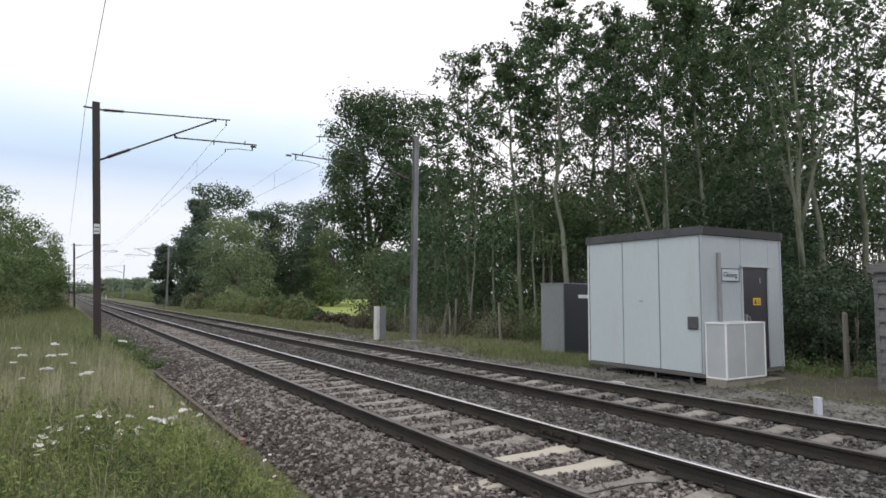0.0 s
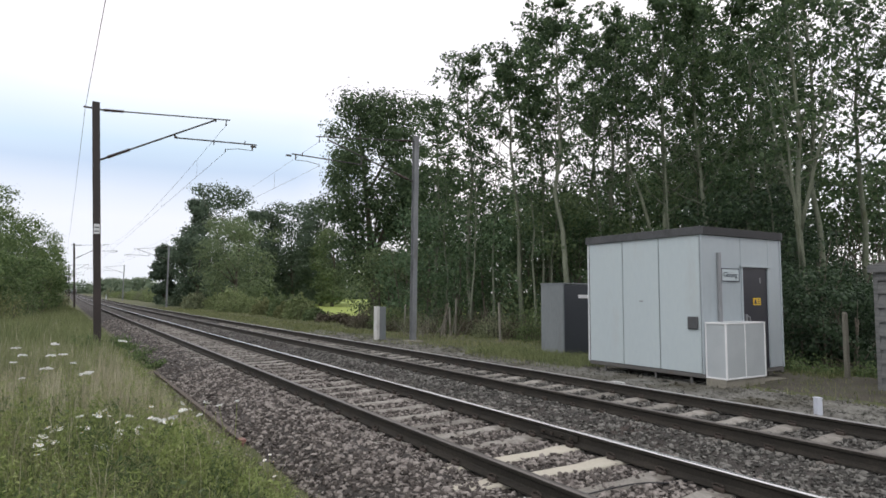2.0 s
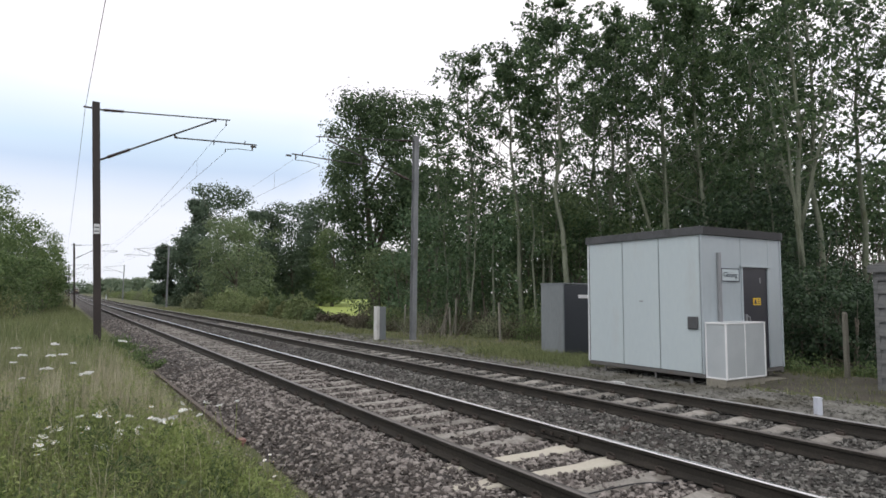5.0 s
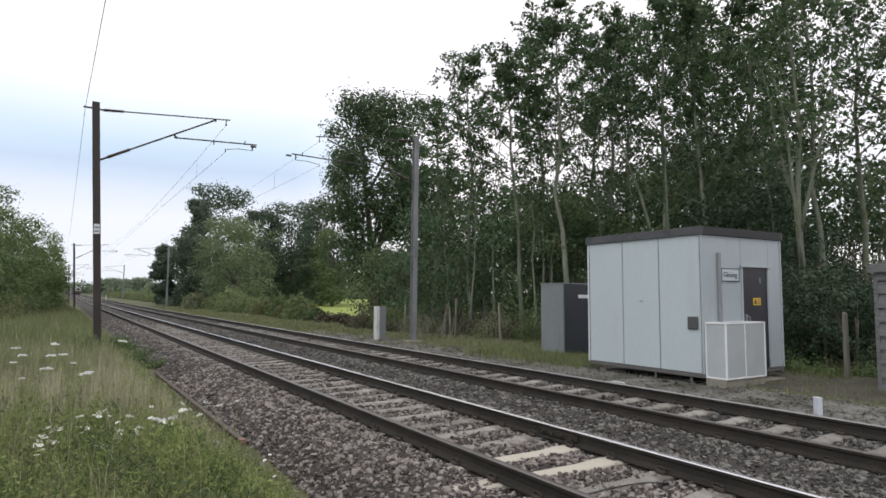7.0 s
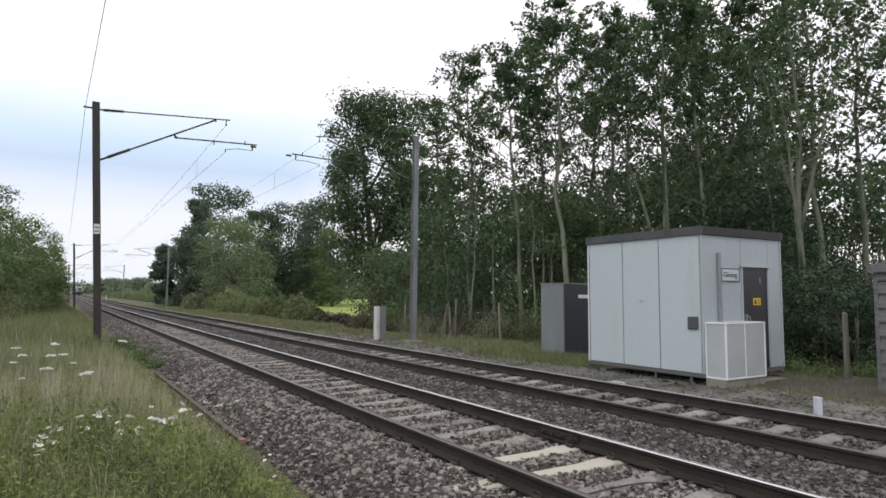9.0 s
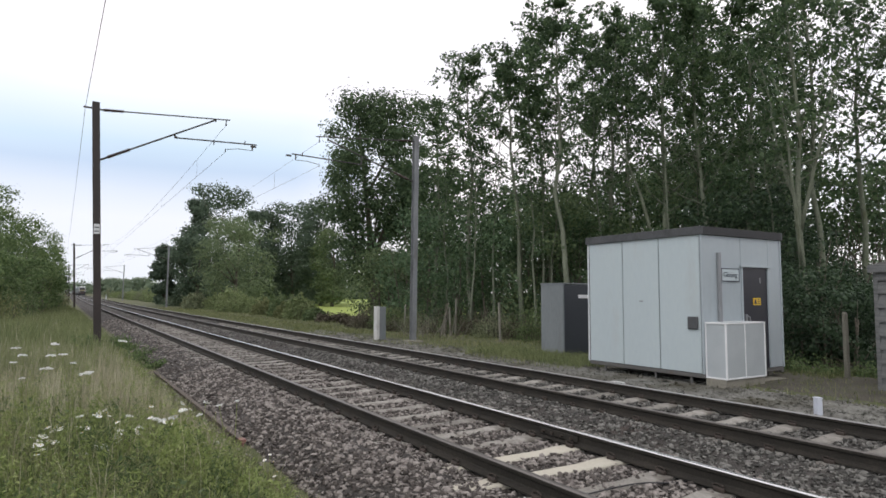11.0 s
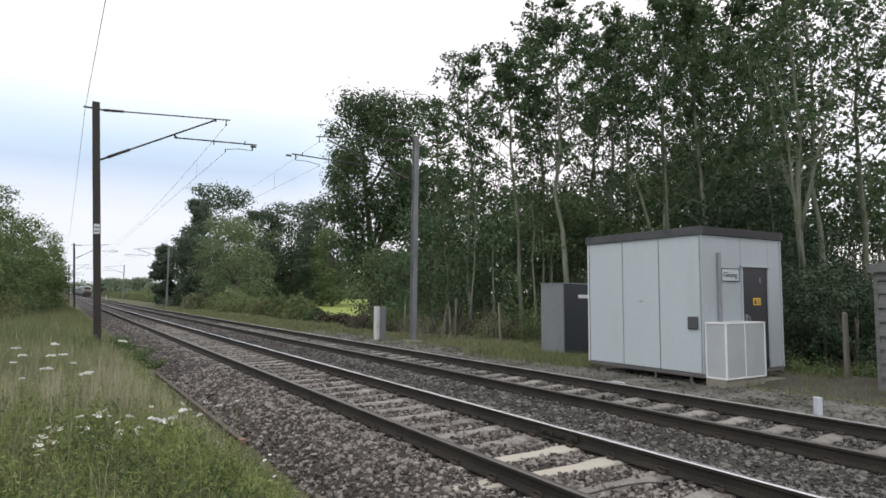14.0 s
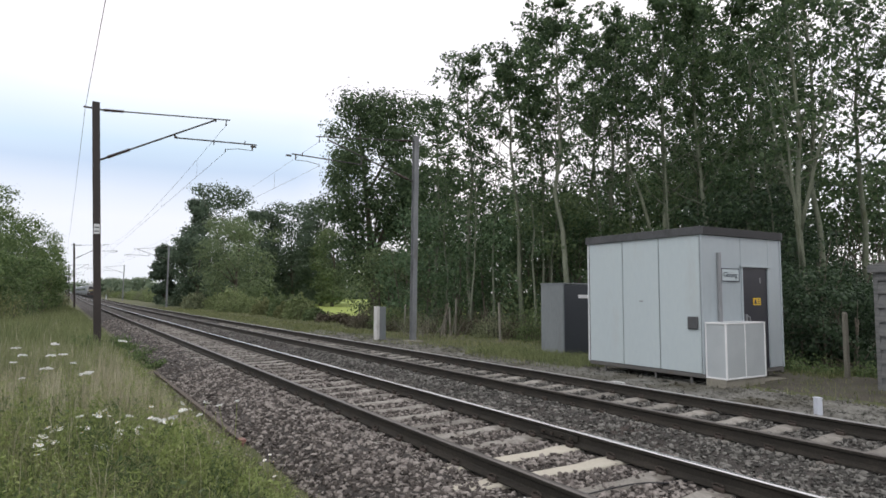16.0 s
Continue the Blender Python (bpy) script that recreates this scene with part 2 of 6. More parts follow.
M = {
    "earth": material("earth_and_grass", [(0.045, 0.06, 0.02), (0.085, 0.095, 0.035), (0.12, 0.11, 0.055)], 0.6, 9, 0.95, bump=0.5, bump_size=0.05, stain=(0.11, 0.09, 0.065), stain_scale=0.5, stain_cut=0.54),
    # bed is darker than the loose stones: shade of their gaps is in its colour
    "ballast_bed": material("ballast_bed", [(0.028, 0.025, 0.023), (0.066, 0.060, 0.054), (0.135, 0.124, 0.112)], 14, 46, 0.95, bump=1.0, bump_size=0.05, stain=(0.055, 0.038, 0.03), stain_scale=0.9),
    "stone_brown": material("granite_stone_rusty", [(0.062, 0.053, 0.047), (0.160, 0.141, 0.127), (0.32, 0.292, 0.266)], 1.1, 30, 0.9, bump=0.4, island=0.65),
    "stone_grey": material("granite_stone_grey", [(0.042, 0.041, 0.036), (0.098, 0.095, 0.085), (0.205, 0.20, 0.182)], 1.1, 30, 0.9, bump=0.4, island=0.65),
    "soil": material("bare_brown_soil", [(0.042, 0.038, 0.030), (0.080, 0.072, 0.055), (0.122, 0.112, 0.085)], 2.2, 24, 0.95, bump=0.8, bump_size=0.03, stain=(0.06, 0.065, 0.03), stain_scale=1.3, stain_cut=0.52),
    "gravel": material("cess_gravel", [(0.068, 0.066, 0.057), (0.150, 0.148, 0.130), (0.291, 0.290, 0.260)], 3, 22, 0.95, bump=0.8, bump_size=0.02, stain=(0.06, 0.055, 0.035), stain_scale=0.9, stain_cut=0.5),
    "rail_side": material("rusty_rail_web", [(0.019, 0.0175, 0.0145), (0.032, 0.029, 0.024), (0.055, 0.047, 0.038)], 3, 45, 0.85, bump=0.3, bump_size=0.003, spec=0.25),
    "rail_top": material("worn_rail_head", [(0.68, 0.68, 0.68), (0.78, 0.78, 0.78)], 2, 40, 0.27, 1.0, bump=0.02, stretch=(8, 0.6, 1)),
    "rail_top_mid": material("partly_worn_rail_head", [(0.36, 0.355, 0.35), (0.48, 0.475, 0.47)], 2, 40, 0.36, 1.0, bump=0.04, stretch=(8, 0.6, 1)),
    "rail_top_dull": material("less_worn_rail_head", [(0.13, 0.12, 0.11), (0.22, 0.205, 0.19)], 2, 40, 0.42, 0.8, bump=0.05, stretch=(8, 0.6, 1)),
    "concrete": material("sleeper_concrete", [(0.145, 0.137, 0.12), (0.232, 0.22, 0.195), (0.34, 0.325, 0.29)], 3, 40, 0.9, bump=0.35, bump_size=0.006, stain=(0.14, 0.127, 0.108), stain_scale=2.5, stain_cut=0.5, per_object=0.3),
    "concrete_new": material("pale_sleeper_concrete", [(0.42, 0.395, 0.32), (0.54, 0.51, 0.43)], 3, 40, 0.9, bump=0.3, bump_size=0.006, stain=(0.38, 0.33, 0.26), stain_scale=3, stain_cut=0.58),
    "clip": material("rusty_spring_clip", [(0.04, 0.033, 0.028), (0.075, 0.058, 0.047)], 6, 60, 0.8, 0.3),
    "mast_brown": material("dark_brown_painted_steel", [(0.020, 0.015, 0.014), (0.034, 0.026, 0.023), (0.05, 0.038, 0.032)], 2, 30, 0.6, 0.0, bump=0.15, bump_size=0.002, stain=(0.07, 0.045, 0.032), stain_scale=2.5, stain_cut=0.62),
    "mast_grey": material("galvanised_steel_mast", [(0.16, 0.17, 0.18), (0.23, 0.24, 0.25), (0.30, 0.31, 0.31)], 2, 30, 0.55, 0.35, bump=0.1, stain=(0.14, 0.14, 0.14), stain_scale=1.6, stretch=(1, 1, 0.3)),
    "tube": material("weathered_steel_tube", [(0.05, 0.048, 0.046), (0.10, 0.095, 0.09)], 3, 40, 0.55, 0.3),
    "insulator": material("brown_porcelain", [(0.028, 0.016, 0.013), (0.05, 0.028, 0.022)], 8, 50, 0.25, bump=0),
    "wire": material("tarnished_copper_wire", [(0.12, 0.12, 0.13), (0.18, 0.18, 0.19)], 3, 40, 0.5, 0.3, bump=0),
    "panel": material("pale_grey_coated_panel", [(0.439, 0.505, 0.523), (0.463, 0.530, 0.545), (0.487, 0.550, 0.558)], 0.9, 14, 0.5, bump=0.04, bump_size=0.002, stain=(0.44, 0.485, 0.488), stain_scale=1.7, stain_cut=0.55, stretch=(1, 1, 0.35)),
    # the same panel coat, with the shade of the hut's other sides in its colour
    "panel_shaded": material("shaded_panel_coat", [(0.347, 0.395, 0.419), (0.367, 0.415, 0.439), (0.386, 0.435, 0.455)], 0.9, 14, 0.5, bump=0.04, bump_size=0.002, stain=(0.33, 0.375, 0.395), stain_scale=1.7, stain_cut=0.56, stretch=(1, 1, 0.35)),
    "trim": material("white_corner_trim", [(0.56, 0.59, 0.60), (0.64, 0.665, 0.67)], 2, 30, 0.5, bump=0.03),
    "fascia": material("dark_grey_roof_fascia", [(0.055, 0.057, 0.06), (0.092, 0.095, 0.098)], 1.5, 20, 0.75, bump=0.15, bump_size=0.004, stain=(0.035, 0.037, 0.036), stain_scale=2, stretch=(1, 1, 0.5)),
    "dark_joint": material("dark_rubber_joint", [(0.03, 0.03, 0.032), (0.045, 0.045, 0.047)], 4, 40, 0.8),
    "steel_frame": material("grey_painted_steel_frame", [(0.085, 0.083, 0.078), (0.135, 0.13, 0.122)], 2, 30, 0.7, bump=0.1, stain=(0.10, 0.075, 0.055), stain_scale=3),
    "door": material("navy_black_door_paint", [(0.008, 0.009, 0.016), (0.014, 0.015, 0.024)], 1.5, 30, 0.45, bump=0.03, stain=(0.022, 0.022, 0.03), stain_scale=2),
    "sign_white": material("white_enamel", [(0.66, 0.67, 0.68), (0.72, 0.73, 0.735)], 2, 30, 0.4, bump=0),
    "sign_black": material("navy_lettering", [(0.012, 0.016, 0.035), (0.018, 0.022, 0.045)], 4, 40, 0.5, bump=0),
    "sign_yellow": material("warning_yellow", [(0.62, 0.40, 0.02), (0.72, 0.47, 0.03)], 3, 30, 0.5, bump=0),
    "cage_frame": material("white_powder_coated_bar", [(0.70, 0.71, 0.71), (0.78, 0.785, 0.78)], 3, 30, 0.5, bump=0.03),
    "cage_panel": material("perforated_grey_sheet", [(0.388, 0.420, 0.430), (0.427, 0.460, 0.470), (0.466, 0.500, 0.510)], 3, 160, 0.55, 0.1, bump=0.25, bump_size=0.002),
    "steel_grey": material("grey_steel", [(0.22, 0.23, 0.24), (0.29, 0.30, 0.31)], 2, 30, 0.55, 0.2, bump=0.05),
    "cabinet_light": material("mid_grey_cabinet", [(0.148, 0.166, 0.172), (0.178, 0.197, 0.203), (0.205, 0.224, 0.228)], 1.2, 20, 0.6, bump=0.05, stain=(0.15, 0.157, 0.155), stain_scale=1.5, stretch=(1, 1, 0.3)),
    "cabinet_dark": material("slate_grey_cabinet", [(0.026, 0.032, 0.040), (0.038, 0.045, 0.054)], 1.2, 20, 0.5, bump=0.05),
    "plinth": material("mossy_concrete", [(0.15, 0.14, 0.115), (0.24, 0.225, 0.185), (0.31, 0.29, 0.24)], 4, 40, 0.95, bump=0.4, stain=(0.10, 0.10, 0.055), stain_scale=3),
    "post_concrete": material("pale_weathered_concrete", [(0.46, 0.46, 0.44), (0.55, 0.55, 0.53), (0.62, 0.62, 0.60)], 3, 40, 0.9, bump=0.3, stain=(0.24, 0.235, 0.205), stain_scale=2.5, stain_cut=0.56),
    "post_wood": material("weathered_wooden_post", [(0.105, 0.10, 0.08), (0.185, 0.178, 0.145), (0.26, 0.25, 0.205)], 3, 45, 0.95, bump=0.5, bump_size=0.006, stretch=(6, 6, 0.8)),
    "shed_wood": material("weathered_grey_boards", [(0.075, 0.077, 0.076), (0.135, 0.138, 0.136), (0.20, 0.203, 0.198)], 3, 45, 0.95, bump=0.5, bump_size=0.006, stretch=(1, 1, 8), island=0.2),
    "shed_roof": material("mossy_felt_roof", [(0.035, 0.035, 0.032), (0.065, 0.065, 0.055)], 3, 30, 0.95, bump=0.5),
    "marker": material("white_marker_paint", [(0.50, 0.53, 0.60), (0.58, 0.61, 0.66)], 4, 40, 0.6, bump=0.05, stain=(0.40, 0.42, 0.46), stain_scale=5, stain_cut=0.6),
    "rust": material("rusty_old_rail", [(0.062, 0.050, 0.042), (0.108, 0.088, 0.074), (0.165, 0.138, 0.118)], 3, 40, 0.9, bump=0.4, bump_size=0.004),
    "red_end": material("faded_red_paint", [(0.20, 0.085, 0.075), (0.29, 0.14, 0.125)], 6, 50, 0.75, bump=0.2),
    "bark": material("grey_brown_bark", [(0.055, 0.048, 0.036), (0.115, 0.10, 0.078), (0.17, 0.152, 0.122)], 2.5, 22, 0.95, bump=0.7, bump_size=0.02, stretch=(2, 2, 0.5), stain=(0.06, 0.07, 0.03), stain_scale=1.5, stain_cut=0.58),
    "bark_pale": material("pale_smooth_bark", [(0.087, 0.099, 0.068), (0.147, 0.163, 0.116), (0.218, 0.237, 0.175)], 2.5, 22, 0.95, bump=0.5, bump_size=0.02, stretch=(2, 2, 0.5), stain=(0.09, 0.10, 0.05), stain_scale=1.5, stain_cut=0.56),
    "leaf": material("poplar_leaf", [(0.048, 0.086, 0.040), (0.079, 0.134, 0.062), (0.129, 0.190, 0.086)], 0.5, 3, 0.46, bump=0, island=0.55, leaf=0.55, spec=0.4),
    "leaf_oak": material("oak_leaf", [(0.049, 0.082, 0.041), (0.083, 0.130, 0.062), (0.125, 0.180, 0.089)], 0.4, 3, 0.62, bump=0, island=0.5, leaf=0.42, spec=0.25),
    # dark trees past the hedge, lifted and blued: distance haze is in the colour
    "leaf_copse": material("hazy_copse_leaf", [(0.070, 0.104, 0.072), (0.104, 0.149, 0.099), (0.147, 0.197, 0.131)], 0.2, 2, 0.6, bump=0, island=0.35, leaf=0.5, spec=0.3),
    "dull_grass": material("dull_trackside_grass", [(0.121, 0.145, 0.058), (0.186, 0.210, 0.092), (0.260, 0.275, 0.145)], 0.5, 4, 0.7, bump=0, island=0.5, leaf=0.25, spec=0.25),
    "leaf_willow": material("grey_green_willow_leaf", [(0.128, 0.172, 0.09), (0.168, 0.222, 0.116), (0.218, 0.272, 0.15)], 0.25, 2, 0.65, bump=0, island=0.25, leaf=0.25, spec=0.3),
    # farthest leaves, paler still, with the haze painted into their base colour
    "leaf_far": material("hazy_far_leaf", [(0.115, 0.16, 0.105), (0.16, 0.21, 0.138), (0.21, 0.26, 0.172)], 0.2, 2, 0.7, bump=0, island=0.4, leaf=0.2, spec=0.2),
    # undergrowth beside the hut: the canopy's shade is put into this leaf colour
    "leaf_shaded": material("canopy_shaded_leaf", [(0.022, 0.043, 0.022), (0.036, 0.067, 0.032), (0.059, 0.097, 0.049)], 0.4, 3, 0.5, bump=0, island=0.5, leaf=0.35, spec=0.35),
    "leaf_scrub": material("olive_scrub_leaf", [(0.074, 0.120, 0.048), (0.124, 0.185, 0.073), (0.193, 0.254, 0.106)], 0.35, 3, 0.6, bump=0, island=0.5, leaf=0.4, spec=0.3),
    "leaf_hedge": material("hedge_leaf", [(0.088, 0.130, 0.055), (0.138, 0.196, 0.085), (0.20, 0.255, 0.12)], 0.4, 3, 0.55, bump=0, island=0.5, leaf=0.4, spec=0.4),
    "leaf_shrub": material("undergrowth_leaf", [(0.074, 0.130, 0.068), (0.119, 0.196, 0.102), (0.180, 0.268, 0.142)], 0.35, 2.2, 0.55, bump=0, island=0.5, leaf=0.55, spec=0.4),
    "leaf_hedge_grey": material("grey_green_hedge_leaf", [(0.138, 0.183, 0.081), (0.204, 0.256, 0.115), (0.288, 0.336, 0.167)], 0.5, 3, 0.65, bump=0, island=0.4, leaf=0.3, spec=0.3),
    "leaf_pale": material("pale_grey_bush_leaf", [(0.135, 0.161, 0.091), (0.203, 0.231, 0.130), (0.270, 0.301, 0.189)], 0.4, 3, 0.7, bump=0, island=0.4, leaf=0.2, spec=0.3),
    "bracken": material("dead_bracken_and_bramble", [(0.070, 0.070, 0.046), (0.125, 0.120, 0.082), (0.19, 0.175, 0.125)], 0.8, 6, 0.85, bump=0, island=0.6, leaf=0.2, spec=0.2),
    "bramble": material("bramble_stem", [(0.045, 0.038, 0.027), (0.088, 0.075, 0.052), (0.145, 0.122, 0.088)], 1.5, 20, 0.9, bump=0, island=0.5),
    "grass": material("meadow_grass_blade", [(0.115, 0.145, 0.062), (0.19, 0.225, 0.10), (0.28, 0.305, 0.155)], 0.7, 4, 0.6, bump=0, island=0.45, leaf=0.3, spec=0.25),
    "grass_dark": material("deep_green_grass_blade", [(0.062, 0.095, 0.036), (0.105, 0.15, 0.058), (0.155, 0.205, 0.088)], 0.7, 4, 0.6, bump=0, island=0.45, leaf=0.3, spec=0.25),
    "grass_pale": material("yellowing_grass_blade", [(0.20, 0.205, 0.10), (0.29, 0.29, 0.155), (0.39, 0.38, 0.225)], 0.7, 4, 0.65, bump=0, island=0.45, leaf=0.3, spec=0.25),
    "straw": material("dry_grass_stalk", [(0.30, 0.275, 0.185), (0.43, 0.40, 0.28), (0.55, 0.52, 0.38)], 0.8, 4, 0.7, bump=0, island=0.5, leaf=0.2, spec=0.25),
    "herb": material("feathery_herb_leaf", [(0.17, 0.225, 0.068), (0.255, 0.32, 0.105), (0.35, 0.405, 0.16)], 0.8, 4, 0.65, bump=0, island=0.5, leaf=0.3, spec=0.25),
    "petal": material("white_petal", [(0.80, 0.81, 0.78), (0.88, 0.88, 0.86)], 5, 30, 0.7, bump=0, leaf=0.2),
    "petal_heart": material("yellow_flower_heart", [(0.55, 0.36, 0.03), (0.65, 0.45, 0.05)], 5, 30, 0.8, bump=0),
    "field": material("bright_meadow", [(0.19, 0.26, 0.04), (0.25, 0.32, 0.06), (0.31, 0.36, 0.09)], 0.08, 1.5, 0.9, bump=0.3, bump_size=0.05),
    # silver-white bodywork, darkened in colour for the shade on the train's flank
    "train_shaded": material("shaded_coach_side", [(0.12, 0.145, 0.16), (0.17, 0.195, 0.21)], 0.5, 8, 0.6, bump=0),
    "train_dark": material("charcoal_coach_band", [(0.025, 0.027, 0.032), (0.045, 0.047, 0.053)], 0.5, 8, 0.4, bump=0),
    # pale tone paints the bright highlight along the roof line
    "train_roof": material("highlit_coach_roof", [(0.40, 0.41, 0.41), (0.50, 0.51, 0.51)], 0.6, 8, 0.85, bump=0),
    "train_pale": material("pale_cab_paint", [(0.27, 0.28, 0.275), (0.35, 0.36, 0.35)], 0.6, 8, 0.6, bump=0),
    "train_red": material("maroon_buffer_beam", [(0.055, 0.028, 0.024), (0.085, 0.042, 0.036)], 2, 10, 0.5, bump=0),
    "train_yellow": material("yellow_nose_paint", [(0.26, 0.225, 0.12), (0.34, 0.30, 0.16)], 1, 10, 0.45, bump=0),
    "glass_dark": material("dark_window_glass", [(0.012, 0.014, 0.017), (0.02, 0.022, 0.026)], 2, 10, 0.08, bump=0, rough_vary=0.02),
}


# ---- mesh helpers ----
class Shape:
    """Vertices and faces gathered piece by piece."""

    def __init__(self):
        self.v, self.f = [], []

    def add(self, verts, faces):
        k = len(self.v)
        self.v += [tuple(q) for q in verts]
        self.f += [tuple(i + k for i in face) for face in faces]
        return self

    def box(self, x0, x1, y0, y1, z0, z1, c=0.0):
        """A box; c rounds off its upright and level edges with a chamfer."""
        if c <= 0:
            return self.add([(x, y, z) for z in (z0, z1) for x, y in ((x0, y0), (x1, y0), (x1, y1), (x0, y1))],
                            [(3, 2, 1, 0), (4, 5, 6, 7), (0, 1, 5, 4), (1, 2, 6, 5), (2, 3, 7, 6), (3, 0, 4, 7)])

        def ring(i, z):
            a, b, d, e = x0 + i, x1 - i, y0 + i, y1 - i
            return [(a + c, d, z), (b - c, d, z), (b, d + c, z), (b, e - c, z), (b - c, e, z), (a + c, e, z), (a, e - c, z), (a, d + c, z)]
        rings = [ring(c * 0.7, z0), ring(0, z0 + c), ring(0, z1 - c), ring(c * 0.7, z1)]
        faces = [tuple(range(7, -1, -1)), tuple(range(24, 32))]
        for r in range(3):
            faces += [(r * 8 + i, r * 8 + (i + 1) % 8, r * 8 + 8 + (i + 1) % 8, r * 8 + 8 + i) for i in range(8)]
        return self.add([q for r in rings for q in r], faces)

    def tube(self, points, radii, n=8, caps=True):
        points = [Vector(q) for q in points]
        radii = list(radii) if hasattr(radii, "__len__") else [radii] * len(points)
        verts, faces = [], []
        side = None
        for i, q in enumerate(points):
            d = (points[min(i + 1, len(points) - 1)] - points[max(i - 1, 0)]).normalized()
            if side is None:
                side = d.orthogonal().normalized()
            side = (side - d * side.dot(d)).normalized()
            other = d.cross(side)
            verts += [q + radii[i] * (math.cos(a) * side + math.sin(a) * other) for a in (2 * math.pi * j / n for j in range(n))]
        for i in range(len(points) - 1):
            faces += [(i * n + j, i * n + (j + 1) % n, (i + 1) * n + (j + 1) % n, (i + 1) * n + j) for j in range(n)]
        if caps:
            faces += [tuple(range(n - 1, -1, -1)), tuple(range((len(points) - 1) * n, len(points) * n))]
        return self.add(verts, faces)

    def prism(self, outline, y0, y1, axis="y"):
        """An outline drawn in x and z and drawn out along y (or in y and z, along x)."""
        n = len(outline)
        place = (lambda a, b, t: (a, t, b)) if axis == "y" else (lambda a, b, t: (t, a, b))
        verts = [place(a, b, y0) for a, b in outline] + [place(a, b, y1) for a, b in outline]
        return self.add(verts, [tuple(range(n)), tuple(range(2 * n - 1, n - 1, -1))] + [(i + n, (i + 1) % n + n, (i + 1) % n, i) for i in range(n)])

    def mesh(self, name, mats, smooth=False):
        me = bpy.data.meshes.new(name)
        me.from_pydata(self.v, [], self.f)
        for m in mats if isinstance(mats, (list, tuple)) else [mats]:
            me.materials.append(m)
        bm = bmesh.new()
        bm.from_mesh(me)
        bmesh.ops.recalc_face_normals(bm, faces=bm.faces)
        bm.to_mesh(me)
        bm.free()
        if smooth:
            me.polygons.foreach_set("use_smooth", [True] * len(me.polygons))
        return me


def part(name, shape, mat, parent, label="", smooth=False):
    ob = new(name, shape.mesh(name, mat, smooth))
    ob.parent = parent
    return tagged(ob, label)


def thing(name, label, category, at=None, group="", kind=""):
    ob = tagged(new(name), label, category, group, kind)
    ob.empty_display_size = 0.2
    if at is not None:
        ob.matrix_basis = at
    return ob


def raw_mesh(name, verts, faces, mat, smooth=False):
    """A large joined mesh straight from arrays; all faces have one corner count."""
    me = bpy.data.meshes.new(name)
    nv, (nf, k) = len(verts), faces.shape
    me.vertices.add(nv); me.vertices.foreach_set("co", np.asarray(verts, np.float32).ravel())
    me.loops.add(nf * k); me.loops.foreach_set("vertex_index", faces.astype(np.int32).ravel())
    me.polygons.add(nf); me.polygons.foreach_set("loop_start", np.arange(0, nf * k, k, dtype=np.int32))
    if smooth:
        me.polygons.foreach_set("use_smooth", np.ones(nf, bool))
    for m in mat if isinstance(mat, (list, tuple)) else [mat]:
        me.materials.append(m)
    me.update(calc_edges=True)
    return me


def unit(rng, n):
    d = rng.normal(size=(n, 3))
    return d / np.linalg.norm(d, axis=1, keepdims=True)


def leaf_mesh(name, centres, size, mat, rng, droop=0.3, narrow=0.6):
    """Pointed leaves, folded along the midrib, about the given places."""
    n = len(centres)
    a = unit(rng, n)
    a[:, 2] -= droop
    a /= np.linalg.norm(a, axis=1, keepdims=True)
    b = np.cross(a, unit(rng, n)); b /= np.linalg.norm(b, axis=1, keepdims=True) + 1e-9
    c = np.cross(a, b)
    s = (size * rng.uniform(0.6, 1.35, n))[:, None]
    v = np.stack([centres - a * s * 0.5, centres + b * s * narrow * 0.5 + c * s * 0.14 - a * s * 0.05, centres + a * s * 0.5, centres - b * s * narrow * 0.5 + c * s * 0.14 - a * s * 0.05], 1)
    base = np.arange(n)[:, None] * 4
    faces = np.concatenate([base + [0, 1, 2], base + [0, 2, 3]], 0)
    return raw_mesh(name, v.reshape(-1, 3), faces, mat)


# ---- ground ----
def smooth_step(a, b, x):
    t = np.clip((x - a) / (b - a), 0, 1)
    return t * t * (3 - 2 * t)


def grade(y):
    """The line starts to climb gently beyond the second masts."""
    y = np.minimum(np.asarray(y, float), 700.0)
    return 0.0045 * ((np.sqrt((y - 90) ** 2 + 1600) + y - 90) / 2 - 4.24)


def ground_z(x, y):
    """Height of the soil: a low bank beside track A, the track bed, a gravel cess and flat fields."""
    x, y = np.asarray(x, float), np.asarray(y, float)
    bank = -0.42 + 0.42 * smooth_step(2.2, 0.4, x) + 0.35 * smooth_step(0.5, -5, x)
    right = -0.30 + 0.06 * smooth_step(9.6, 11.5, x) - 0.25 * smooth_step(14, 22, x)
    z = np.where(x < 5, bank, right)
    wave = 0.05 * np.sin(x * 0.9 + 1.3) * np.sin(y * 0.37) + 0.03 * np.sin(x * 2.3 + y * 1.1)
    off_track = smooth_step(2.0, 0.5, x) + smooth_step(11.5, 16, x)
    return z + wave * off_track + grade(y)


